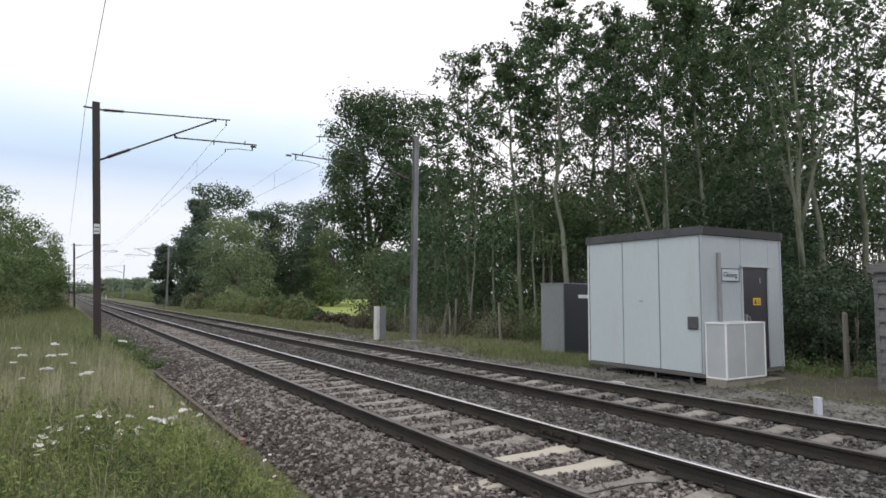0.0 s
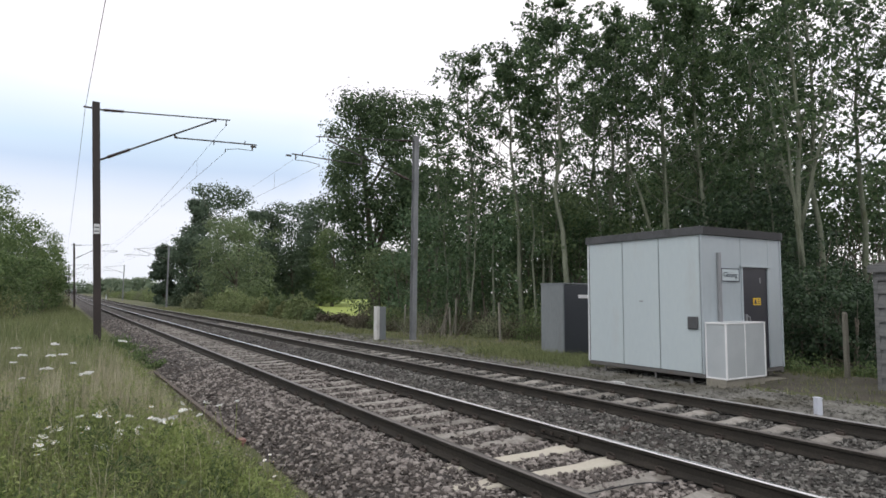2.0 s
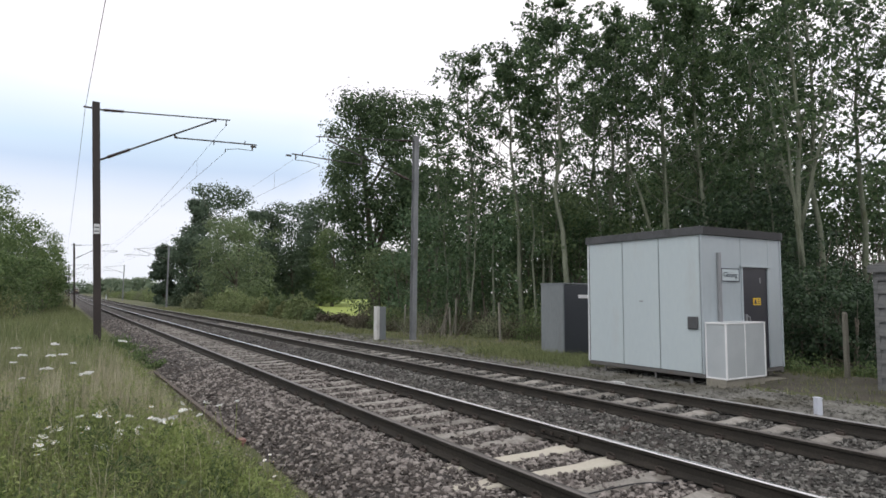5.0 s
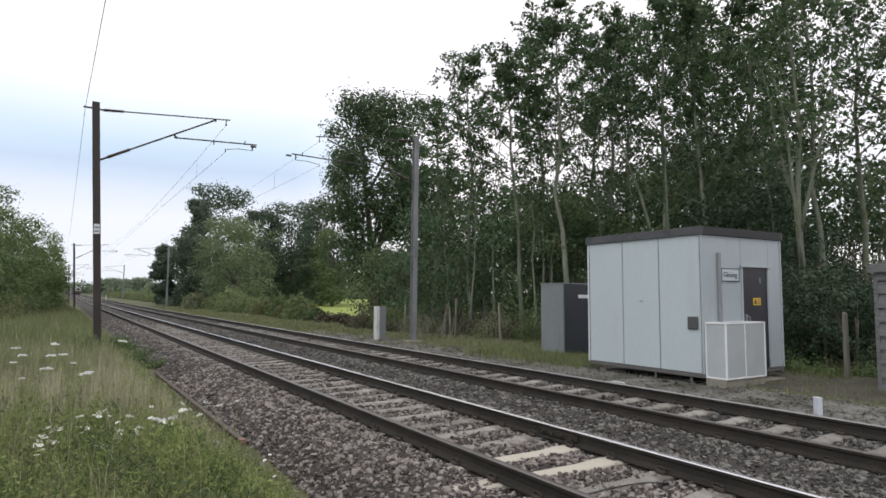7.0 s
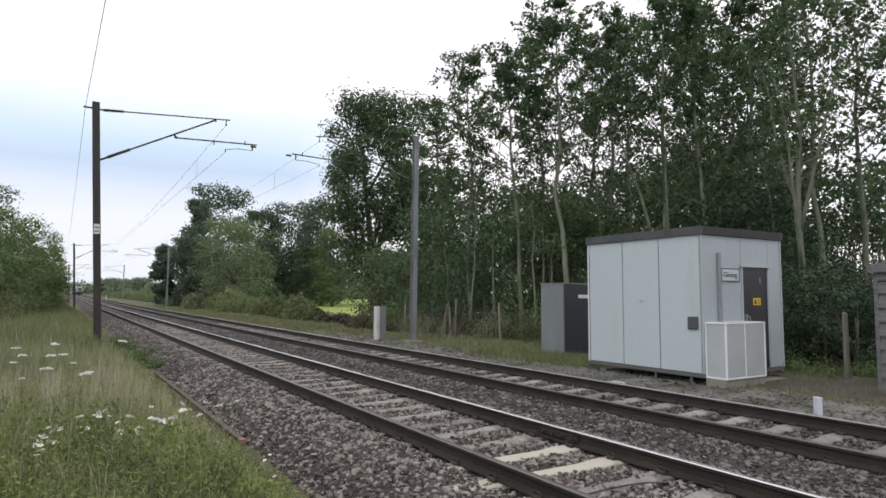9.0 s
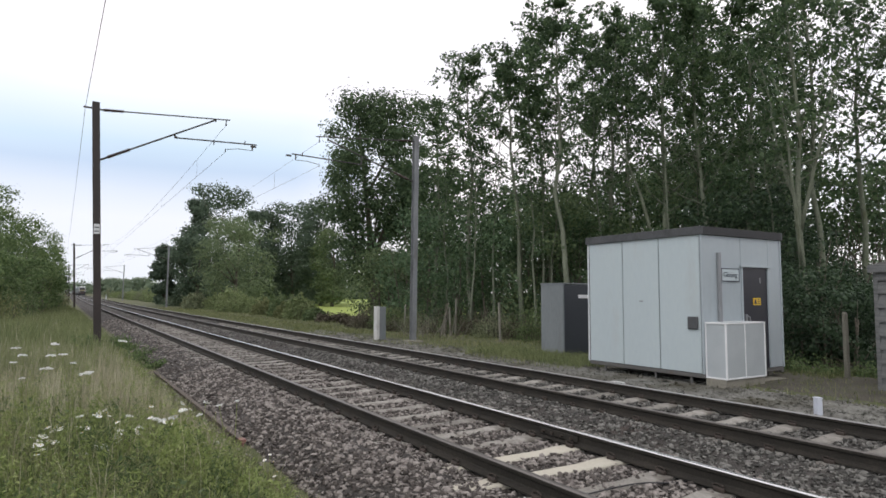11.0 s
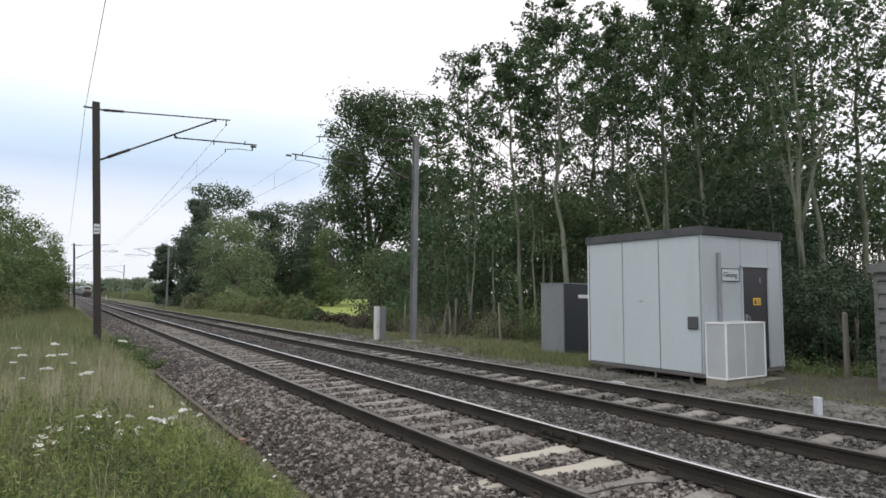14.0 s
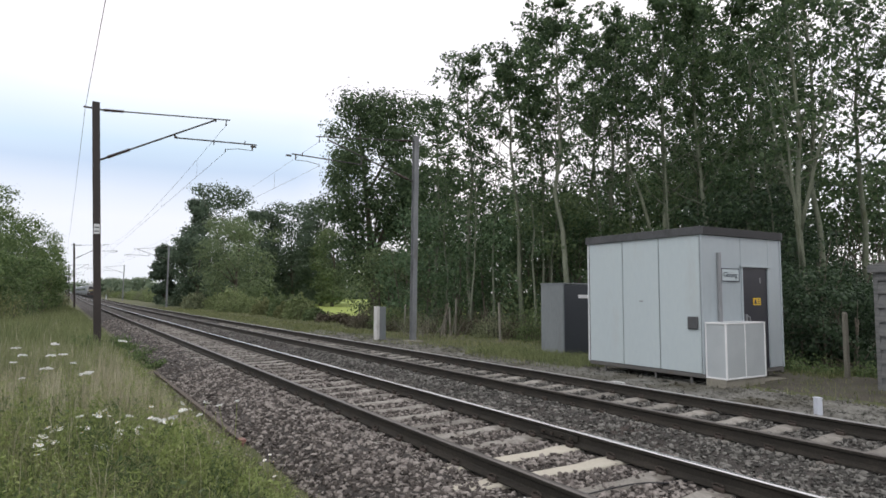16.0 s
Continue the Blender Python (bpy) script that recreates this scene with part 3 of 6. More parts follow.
def bed_z(x, y):
    """Height of the ballast: level with the sleepers under both tracks, falling away at the shoulders."""
    x = np.asarray(x, float)
    near = np.minimum(np.abs(x - TRACK_A), np.abs(x - TRACK_B))
    z = SLEEPER_TOP - 0.028 + (0.024 + 0.014 * (x > 5.0)) * smooth_step(0.84, 1.0, near) - 0.07 * np.exp(-((x - 5.88) / 0.25) ** 2)
    z = z - 0.34 * smooth_step(2.75, 1.75, x) - 0.22 * smooth_step(8.95, 9.75, x)
    return z + grade(y) + 0.012 * np.sin(x * 5 + y * 2.1) * np.sin(y * 3.3 - x)


def sheet(name, xs, ys, height, mat):
    gx, gy = np.meshgrid(xs, ys)
    v = np.stack([gx, gy, height(gx, gy)], -1).reshape(-1, 3)
    w = len(xs)
    i = (np.arange(len(ys) - 1)[:, None] * w + np.arange(w - 1)[None]).reshape(-1, 1)
    return raw_mesh(name, v, np.concatenate([i, i + 1, i + w + 1, i + w], 1), mat, smooth=True)


steps_x = np.concatenate([[-900, -400, -150, -60, -30, -15], np.arange(-9, 24, 0.4), [26, 32, 45, 70, 120, 250, 500, 1200]])
steps_y = np.concatenate([[-120, -50, -20], np.arange(-8, 60, 0.6), [65, 75, 90, 120, 180, 300, 600, 1200, 2500]])
ground = tagged(new("ground", sheet("ground", steps_x, steps_y, ground_z, M["earth"])), "rough grassy ground beside the railway", "ground", kind="structure")

bed_y = np.concatenate([np.arange(-8, 40, 0.25), np.arange(40, 120, 2.0), [150, 200, 300, 500, 900, 1500]])
ballast_bed = tagged(new("ballast_bed", sheet("ballast_bed", np.arange(1.75, 9.81, 0.09), bed_y, bed_z, M["ballast_bed"])), "brown and grey stone ballast under two railway tracks", "ballast", kind="structure")
cess = tagged(new("cess_path", sheet("cess_path", np.arange(9.35, 11.61, 0.25), np.arange(-6, 30, 0.5), lambda x, y: ground_z(x, y) + 0.03 - 0.08 * smooth_step(10.9, 11.6, x), M["gravel"])), "pale gravel path between track and hut", "path", kind="structure")
soil_patch = tagged(new("soil_patch", sheet("soil_patch", np.arange(11.2, 18.1, 0.4), np.arange(0.0, 15.1, 0.6), lambda x, y: ground_z(x, y) + 0.02 - 0.1 * smooth_step(11.7, 11.2, x), M["soil"])), "bare brown soil round the hut under the trees", "soil", kind="structure")
field = tagged(new("field", sheet("field", np.linspace(20, 160, 20), np.linspace(52, 260, 20), lambda x, y: ground_z(x, y) + 0.06, M["field"])), "bright green mown meadow beyond the hedge", "field", kind="structure")


# ---- rails ----
def rail_outline(x, top=0.0, h=RAIL_H):
    """Flat-bottomed rail: foot, web and rounded head."""
    right = [(0.070, -h), (0.070, -h + 0.011), (0.022, -h + 0.027), (0.009, -h + 0.045), (0.009, -0.050), (0.034, -0.036), (0.036, -0.012), (0.028, -0.008)]
    return [(x + a, top + b) for a, b in right] + [(x - a, top + b) for a, b in reversed(right)]


RAIL_Y = [-8, 10, 30, 50, 65, 80, 95, 110, 130, 160, 200, 260, 340, 450, 600, 700, 1500]


def along(outline, closed):
    """An outline in x and z carried along the line's rise."""
    n, k = len(outline), len(RAIL_Y)
    verts = [(a, y, b + float(grade(y))) for y in RAIL_Y for a, b in outline]
    faces = [(j * n + i, j * n + (i + 1) % n, (j + 1) * n + (i + 1) % n, (j + 1) * n + i) for j in range(k - 1) for i in range(n if closed else n - 1)]
    if closed:
        faces += [tuple(range(n)), tuple(range(k * n - 1, (k - 1) * n - 1, -1))]
    return Shape().add(verts, faces)


def crown_strip():
    """The rounded top of the rail's head."""
    arc = [(-0.0345, -0.0105), (-0.031, -0.0055), (-0.024, -0.0022), (-0.012, -0.0004), (0.0, 0.0), (0.012, -0.0004), (0.024, -0.0022), (0.031, -0.0055), (0.0345, -0.0105)]
    return along(arc, False)


def lay_rail(x, label, top_mat):
    rail = thing("rail", label, "rail", pose(x, 0, 0), group="rails of the two tracks")
    part("web_and_foot", along(rail_outline(0, -0.003), True), M["rail_side"], rail)
    part("running_surface", crown_strip(), top_mat, rail, "shiny worn rail head", smooth=True)
    return rail


lay_rail(TRACK_A - GAUGE / 2, "rusty brown steel rail with a dull worn head", M["rail_top_dull"])
bright_rail = lay_rail(TRACK_A + GAUGE / 2, "rusty brown steel rail with a bright polished head", M["rail_top"])
for side in (-1, 1):
    plate = part("fishplate", Shape().box(min(side * 0.012, side * 0.040), max(side * 0.012, side * 0.040), 5.25, 5.90, -0.122, -0.048, 0.006), M["rail_side"], bright_rail, "bolted joint plate")
    for k in range(4):
        part("bolt", Shape().tube([(side * 0.038, 5.34 + k * 0.157, -0.085), (side * 0.066, 5.34 + k * 0.157, -0.085)], 0.019, 6), M["clip"], plate)
lay_rail(TRACK_B - GAUGE / 2, "rusty brown steel rail with a dull worn head", M["rail_top_dull"])
lay_rail(TRACK_B + GAUGE / 2, "rusty brown steel rail with a partly polished head", M["rail_top_mid"])


# ---- sleepers ----
def sleeper_shape():
    """Concrete sleeper: deep at the rail seats, waisted and lower in the middle, with sloped flanks."""
    s = Shape()
    stations = [(-1.25, 0.0, 0.10), (-0.98, 0.0, 0.125), (-0.5, 0.0, 0.125), (-0.3, -0.010, 0.105), (0.3, -0.010, 0.105), (0.5, 0.0, 0.125), (0.98, 0.0, 0.125), (1.25, 0.0, 0.10)]
    verts = []
    for x, top, half in stations:
        verts += [(x, -half - 0.02, -0.2), (x, -half, top - 0.014), (x, -half + 0.014, top), (x, half - 0.014, top), (x, half, top - 0.014), (x, half + 0.02, -0.2)]
    faces = [tuple(range(6)), tuple(range(47, 41, -1))]
    for i in range(7):
        faces += [(i * 6 + j, i * 6 + 6 + j, i * 6 + 7 + j, i * 6 + 1 + j) for j in range(5)]
    return s.add(verts, faces)


def clip_shape(side):
    """Bent spring clip that holds the rail's foot, with its cast shoulder."""
    s = Shape()
    s.box(side * 0.085 - 0.02, side * 0.085 + 0.02, -0.05, 0.05, 0.0, 0.035, 0.006)
    loop = [(side * 0.085, -0.05, 0.03), (side * 0.085, 0.06, 0.035), (side * 0.06, 0.085, 0.045), (side * 0.035, 0.055, 0.05), (side * 0.045, 0.0, 0.045), (side * 0.075, -0.04, 0.05)]
    return s.tube(loop, 0.009, 5)


sleeper_mesh = sleeper_shape().mesh("sleeper_body", M["concrete"])
pale_mesh = sleeper_shape().mesh("pale_sleeper_body", M["concrete_new"])
clip_meshes = [clip_shape(d).mesh("rail_clip", M["clip"]) for d in (-1, 1)]
rng = np.random.default_rng(5)
for centre, start in ((TRACK_A, 0.37), (TRACK_B, 0.35)):
    for i in range(-12, 62):
        y = start + i * SLEEPER_STEP
        pale = centre == TRACK_A and i in (7, 8)
        sl = thing("sleeper", "cream-coloured newer concrete sleeper sunk in the ballast" if pale else "weathered grey concrete sleeper sunk in the ballast", "sleeper", pose(centre + rng.normal(0, 0.01), y + rng.normal(0, 0.012), SLEEPER_TOP + float(grade(y)) + rng.normal(0, 0.004), 0, 0, rng.normal(0, 0.4)), group="sleepers under the tracks")
        body = new("body", pale_mesh if pale else sleeper_mesh)
        body.parent = sl
        if i < 24:
            for dx in (-GAUGE / 2, GAUGE / 2):
                for k in (0, 1):
                    c = new("rail_clip", clip_meshes[k])
                    c.parent, c.location = sl, (dx, 0, 0.0)
far = Shape()
unit_s = sleeper_shape()
for centre, start in ((TRACK_A, 0.37), (TRACK_B, 0.35)):
    for i in range(62, 210):
        y = start + i * SLEEPER_STEP
        far.add([(centre + a, y + b, SLEEPER_TOP - 0.03 + c + float(grade(y))) for a, b, c in unit_s.v], unit_s.f)
tagged(new("distant_sleepers", far.mesh("distant_sleepers", M["concrete"])), "rows of grey concrete sleepers far along the track", "sleepers", kind="stuff")


# ---- ballast stones ----
def stones(name, n, x0, x1, y0, y1, mat, label, seed, size=0.0165, skip=True, height=bed_z, power=2.35):
    r = np.random.default_rng(seed)
    tv = np.array([(i, j, k) for i in (-0.75, 0.75) for j in (-0.75, 0.75) for k in (-0.75, 0.75)])
    tf = np.array([(0, 1, 3), (0, 3, 2), (4, 6, 7), (4, 7, 5), (0, 4, 5), (0, 5, 1), (2, 3, 7), (2, 7, 6), (1, 5, 7), (1, 7, 3)])
    # denser towards the near end
    u = r.uniform(0, 1, n)
    y = y0 + (y1 - y0) * u ** power
    x = r.uniform(x0, x1, n)
    keep = np.ones(n, bool)
    if skip:
        for centre, start in ((TRACK_A, 0.37), (TRACK_B, 0.35)):
            phase = (y - start + SLEEPER_STEP / 2) % SLEEPER_STEP - SLEEPER_STEP / 2
            on = (np.abs(x - centre) < 1.24) & (np.abs(phase) < 0.12)
            keep &= ~(on & (np.abs(x - centre) < 0.86) & ((r.uniform(0, 1, n) < (0.78 if centre == TRACK_A else 0.9)) | ((centre == TRACK_A) & (y > 4.55) & (y < 5.5))))
            for d in (-GAUGE / 2, GAUGE / 2):
                keep &= ~(np.abs(x - centre - d) < 0.085)
    x, y = x[keep], y[keep]
    m = len(x)
    s = size * (0.45 + 1.15 * r.uniform(0, 1, m) ** 1.7) * (1 + np.abs(y) / 48)
    base = tv[None] * (1 + r.uniform(-0.75, 0.5, (m, len(tv), 3)))
    base = base * (s[:, None] * np.stack([r.uniform(0.8, 1.6, m), r.uniform(0.7, 1.1, m), r.uniform(0.4, 0.85, m)], 1))[:, None]
    a = r.uniform(0, 6.283, m); t = r.normal(0, 0.75, m)
    ca, sa, ct, st = np.cos(a)[:, None], np.sin(a)[:, None], np.cos(t)[:, None], np.sin(t)[:, None]
    bx, by, bz = base[..., 0], base[..., 1], base[..., 2]
    by, bz = by * ct - bz * st, by * st + bz * ct
    bx, by = bx * ca - by * sa, bx * sa + by * ca
    z = height(x, y) + r.uniform(-0.012, 0.022, m)
    v = np.stack([bx + x[:, None], by + y[:, None], bz + z[:, None]], -1).reshape(-1, 3)
    f = (np.arange(m)[:, None, None] * len(tv) + tf[None]).reshape(-1, 3)
    return tagged(new(name, raw_mesh(name, v, f, mat)), label, "ballast", kind="stuff")


stones("ballast_stones", 25000, 1.75, 5.55, 2.2, 46, M["stone_brown"], "rusty brown angular ballast stones", 11)
stones("ballast_stones", 18000, 5.45, 9.7, 2.2, 46, M["stone_grey"], "dark grey angular ballast stones", 12)
stones("ballast_stones", 26000, 1.75, 5.55, 2.2, 15, M["stone_brown"], "rusty brown angular ballast stones", 21, size=0.0205, power=1.5)
stones("ballast_stones", 1500, 1.5, 2.0, 2.2, 15, M["stone_brown"], "scattered brown stones spilled onto the verge", 23, size=0.018, power=1.4, skip=False, height=lambda x, y: np.maximum(bed_z(x, y), ground_z(x, y)))
stones("ballast_stones", 21000, 5.45, 9.7, 2.2, 19, M["stone_grey"], "dark grey angular ballast stones", 22, size=0.021, power=1.4)
stones("ballast_stones", 5000, 1.75, 5.55, 2.6, -8, M["stone_brown"], "rusty brown angular ballast stones", 15, size=0.03, power=1.2)
stones("ballast_stones", 4500, 5.45, 9.7, 2.6, -8, M["stone_grey"], "dark grey angular ballast stones", 16, size=0.03, power=1.2)
stones("pale_stones", 160, 2.95, 3.35, 3.7, 4.25, M["post_concrete"], "handful of pale broken stones beside the rail", 17, size=0.03, skip=False)
stones("gravel_stones", 6500, 9.5, 12.0, 2.2, 26, M["gravel"], "loose grey gravel and stones beside the track", 13, size=0.02, skip=False, height=lambda x, y: ground_z(x, y) + 0.03 - 0.06 * smooth_step(10.9, 11.6, x))


# ---- cable across the near track ----
cable = Shape().tube([(3.62, 4.03, -0.165), (3.84, 3.99, -0.164), (4.19, 4.0, -0.164), (4.40, 3.99, -0.164), (4.57, 3.96, -0.166), (4.72, 3.87, -0.170), (4.92, 3.82, -0.180)], 0.007, 7)
tagged(new("track_cable", cable.mesh("track_cable", M["dark_joint"], True)), "thin black cable lying on a sleeper between the rails", "cable")


# ---- overhead line masts ----
def ribbed(p0, p1, r, sheds=9):
    """A ribbed insulator between two points."""
    s = Shape()
    p0, p1 = Vector(p0), Vector(p1)
    pts, rad = [], []
    for i in range(sheds * 2 + 1):
        pts.append(p0.lerp(p1, i / (sheds * 2)))
        rad.append(r if i % 2 else r * 0.45)
    return s.tube(pts, rad, 10)


def mast(x, y, side, top, colour, plate, category_label, wire_x, reg_z, rake, tie_root, strut_root, return_arm=False):
    """side +1: the arm reaches towards +x. Parts are in the mast's own space, its foot on the ground."""
    z0, up = float(ground_z(x, y)), float(grade(y))
    top, reg_z, tie_root, strut_root = top + up, reg_z + up, tie_root + up, strut_root + up
    m = thing("overhead_line_mast", category_label, "mast", pose(x, y, z0), group="masts of the overhead line")
    h = top - z0
    lean = -side * math.tan(radians(rake))
    w, d, web, fl = 0.095, 0.10, 0.012, 0.016
    col = Shape()
    # H-section: two flanges and a web
    for a0, a1, b0, b1 in ((-w, w, -d, -d + fl), (-w, w, d - fl, d), (-web, web, -d + fl, d - fl)):
        col.add([(a + lean * z, b, z) for z in (-0.4, h) for a, b in ((a0, b0), (a1, b0), (a1, b1), (a0, b1))], [(3, 2, 1, 0), (4, 5, 6, 7), (0, 1, 5, 4), (1, 2, 6, 5), (2, 3, 7, 6), (3, 0, 4, 7)])
    part("column", col, colour, m)
    part("foundation", Shape().box(-0.3, 0.3, -0.3, 0.3, -0.3, 0.06, 0.03), M["plinth"], m)
    at = lambda dx, z: (dx, 0.0, z - z0)
    root = lambda z: lean * (z - z0) + side * w
    zt, ze = tie_root, 7.04 + up
    wx = wire_x - x
    tip = wx + side * 0.12
    # tie tube with insulator
    e = root(zt) + side * 0.10
    tie = lambda d: at(e + side * d, zt + (ze - zt) * d / abs(tip - e))
    part("tie_insulator", ribbed(at(e, zt), tie(0.52), 0.055), M["insulator"], m)
    part("tie_tube", Shape().tube([at(root(zt), zt), at(e, zt)], 0.025, 6).tube([tie(0.52), at(tip, ze)], 0.019, 6), M["tube"], m)
    zs = strut_root
    sx, sz = wx - side * 0.32, 6.98 + up
    f = lambda t: at(root(zs) + (sx - root(zs)) * t, zs + (sz - zs) * t)
    part("strut_insulator", ribbed(f(0.06), f(0.24), 0.06), M["insulator"], m)
    part("strut_tube", Shape().tube([f(0), f(0.06)], 0.03, 6).tube([f(0.24), f(1)], 0.026, 6).tube([at(sx, sz - 0.05), at(sx, sz + 0.04)], 0.03, 6), M["tube"], m)
    # registration arm, its drop bracket and the steady arm
    r0 = root(zs) + (sx - root(zs)) * 0.62
    z_on = zs + (sz - zs) * 0.62
    end = wx + side * 0.98
    part("registration_arm", Shape().tube([at(r0, z_on), at(r0 + side * 0.03, reg_z + 0.05), at(r0 + side * 0.1, reg_z)], 0.028, 6).tube([at(r0, reg_z + 0.01), at(end, reg_z + 0.1)], 0.021, 6).tube([at(wx - side * 0.35, reg_z - 0.07), at(wx - side * 0.35, reg_z + 0.09)], 0.016, 6).tube([at(wx + side * 0.6, reg_z + 0.05), at(wx + side * 0.6, reg_z + 0.18)], 0.016, 6), M["tube"], m)
    part("drop_bracket", Shape().tube([at(end - side * 0.14, reg_z + 0.1), at(end - side * 0.14, reg_z - 0.1)], 0.022, 6).box(end - 0.2, end - 0.02, -0.02, 0.02, reg_z - z0 + 0.0, reg_z - z0 + 0.06), M["tube"], m)
    part("steady_arm", Shape().tube([at(end - side * 0.14, reg_z - 0.1), at(wx + side * 0.4, reg_z - 0.1), at(wx + side * 0.03, reg_z - 0.16)], 0.010, 6).tube([at(wx, reg_z - 0.14), at(wx, reg_z - 0.25)], 0.014, 6), M["tube"], m)
    part("catenary_clamp", Shape().tube([at(wx, ze), at(wx, ze - 0.15)], 0.012, 6).tube([at(wx, ze - 0.12), at(wx, ze - 0.2)], 0.024, 6), M["tube"], m)
    if return_arm:
        b = lean * (zt - z0) - side * w
        part("return_wire_bracket", ribbed(at(b, zt + 0.02), at(b - side * 0.22, zt + 0.02), 0.035, 4), M["insulator"], m)
    if plate:
        pl = part("number_plate", Shape().box(-0.075 + lean * 3.5, 0.075 + lean * 3.5, -d - 0.008, -d - 0.002, 3.28, 3.56, 0.0), M["sign_white"], m, "small white number plate")
        for k in (0, 1):
            part("number_bar", Shape().box(-0.05 + lean * 3.5, 0.05 + lean * 3.5, -d - 0.013, -d - 0.009, 3.34 + 0.11 * k, 3.37 + 0.11 * k), M["cabinet_dark"], pl)
    return m


MAST_A = [(0.92, 20.2), (1.24, 79.5), (1.24, 140.0), (1.24, 200.0), (1.24, 262.0)]
MAST_B = [(11.30, 20.7), (11.30, 85.5), (11.30, 152.0)]
for i, (x, y) in enumerate(MAST_A):
    mast(x, y, 1, 7.0, M["mast_brown"], i == 0, "dark brown steel overhead line mast beside the track", TRACK_A, 6.25, 2.45, 6.81, 5.35, return_arm=True)
for x, y in MAST_B:
    mast(x, y, -1, 7.58, M["mast_grey"], False, "grey galvanised overhead line mast beside the fence", TRACK_B, 6.22, 0.6, 7.38, 5.81)


# ---- overhead wires ----
def wires(x, masts_y, z_contact, z_top, name, label):
    w = thing(name, label, "overhead wire")
    con, cat = Shape(), Shape()
    for a, b in zip(masts_y, masts_y[1:]):
        n = 12
        top = [(x, a + (b - a) * i / n, z_top + float(grade(a)) + float(grade(b) - grade(a)) * i / n - 0.62 * 4 * (i / n) * (1 - i / n)) for i in range(n + 1)]
        cat.tube(top, 0.0055, 5, caps=False)
        con.tube([(x, a, z_contact + float(grade(a))), (x, b, z_contact + float(grade(b)))], 0.006, 5, caps=False)
        for i in range(1, n, 2):
            part("dropper", Shape().tube([top[i], (x, top[i][1], z_contact + float(grade(a)) + float(grade(b) - grade(a)) * i / n)], 0.004, 5), M["wire"], w)
    part("contact_wire", con, M["wire"], w)
    part("catenary_wire", cat, M["wire"], w)


wires(TRACK_A, [20.2, 79.5, 140, 200, 262], 6.0, 6.86, "overhead_wire", "thin contact and catenary wires with droppers over the track")
wires(TRACK_B, [20.7, 85.5, 152], 6.0, 6.88, "overhead_wire", "thin contact and catenary wires with droppers over the track")
rw = Shape()
ys = [-40, 20.2, 79.5, 140, 200, 262]
for a, b in zip(ys, ys[1:]):
    rw.tube([(0.36 + max(0.0, 20.2 - (a + (b - a) * i / 10)) * 0.011, a + (b - a) * i / 10, 6.83 + float(grade(a)) + float(grade(b) - grade(a)) * i / 10 - 0.35 * 4 * (i / 10) * (1 - i / 10)) for i in range(11)], 0.0065, 5, caps=False)
tagged(new("return_wire", rw.mesh("return_wire", M["tube"])), "single dark return wire hung along the brown masts", "wire")


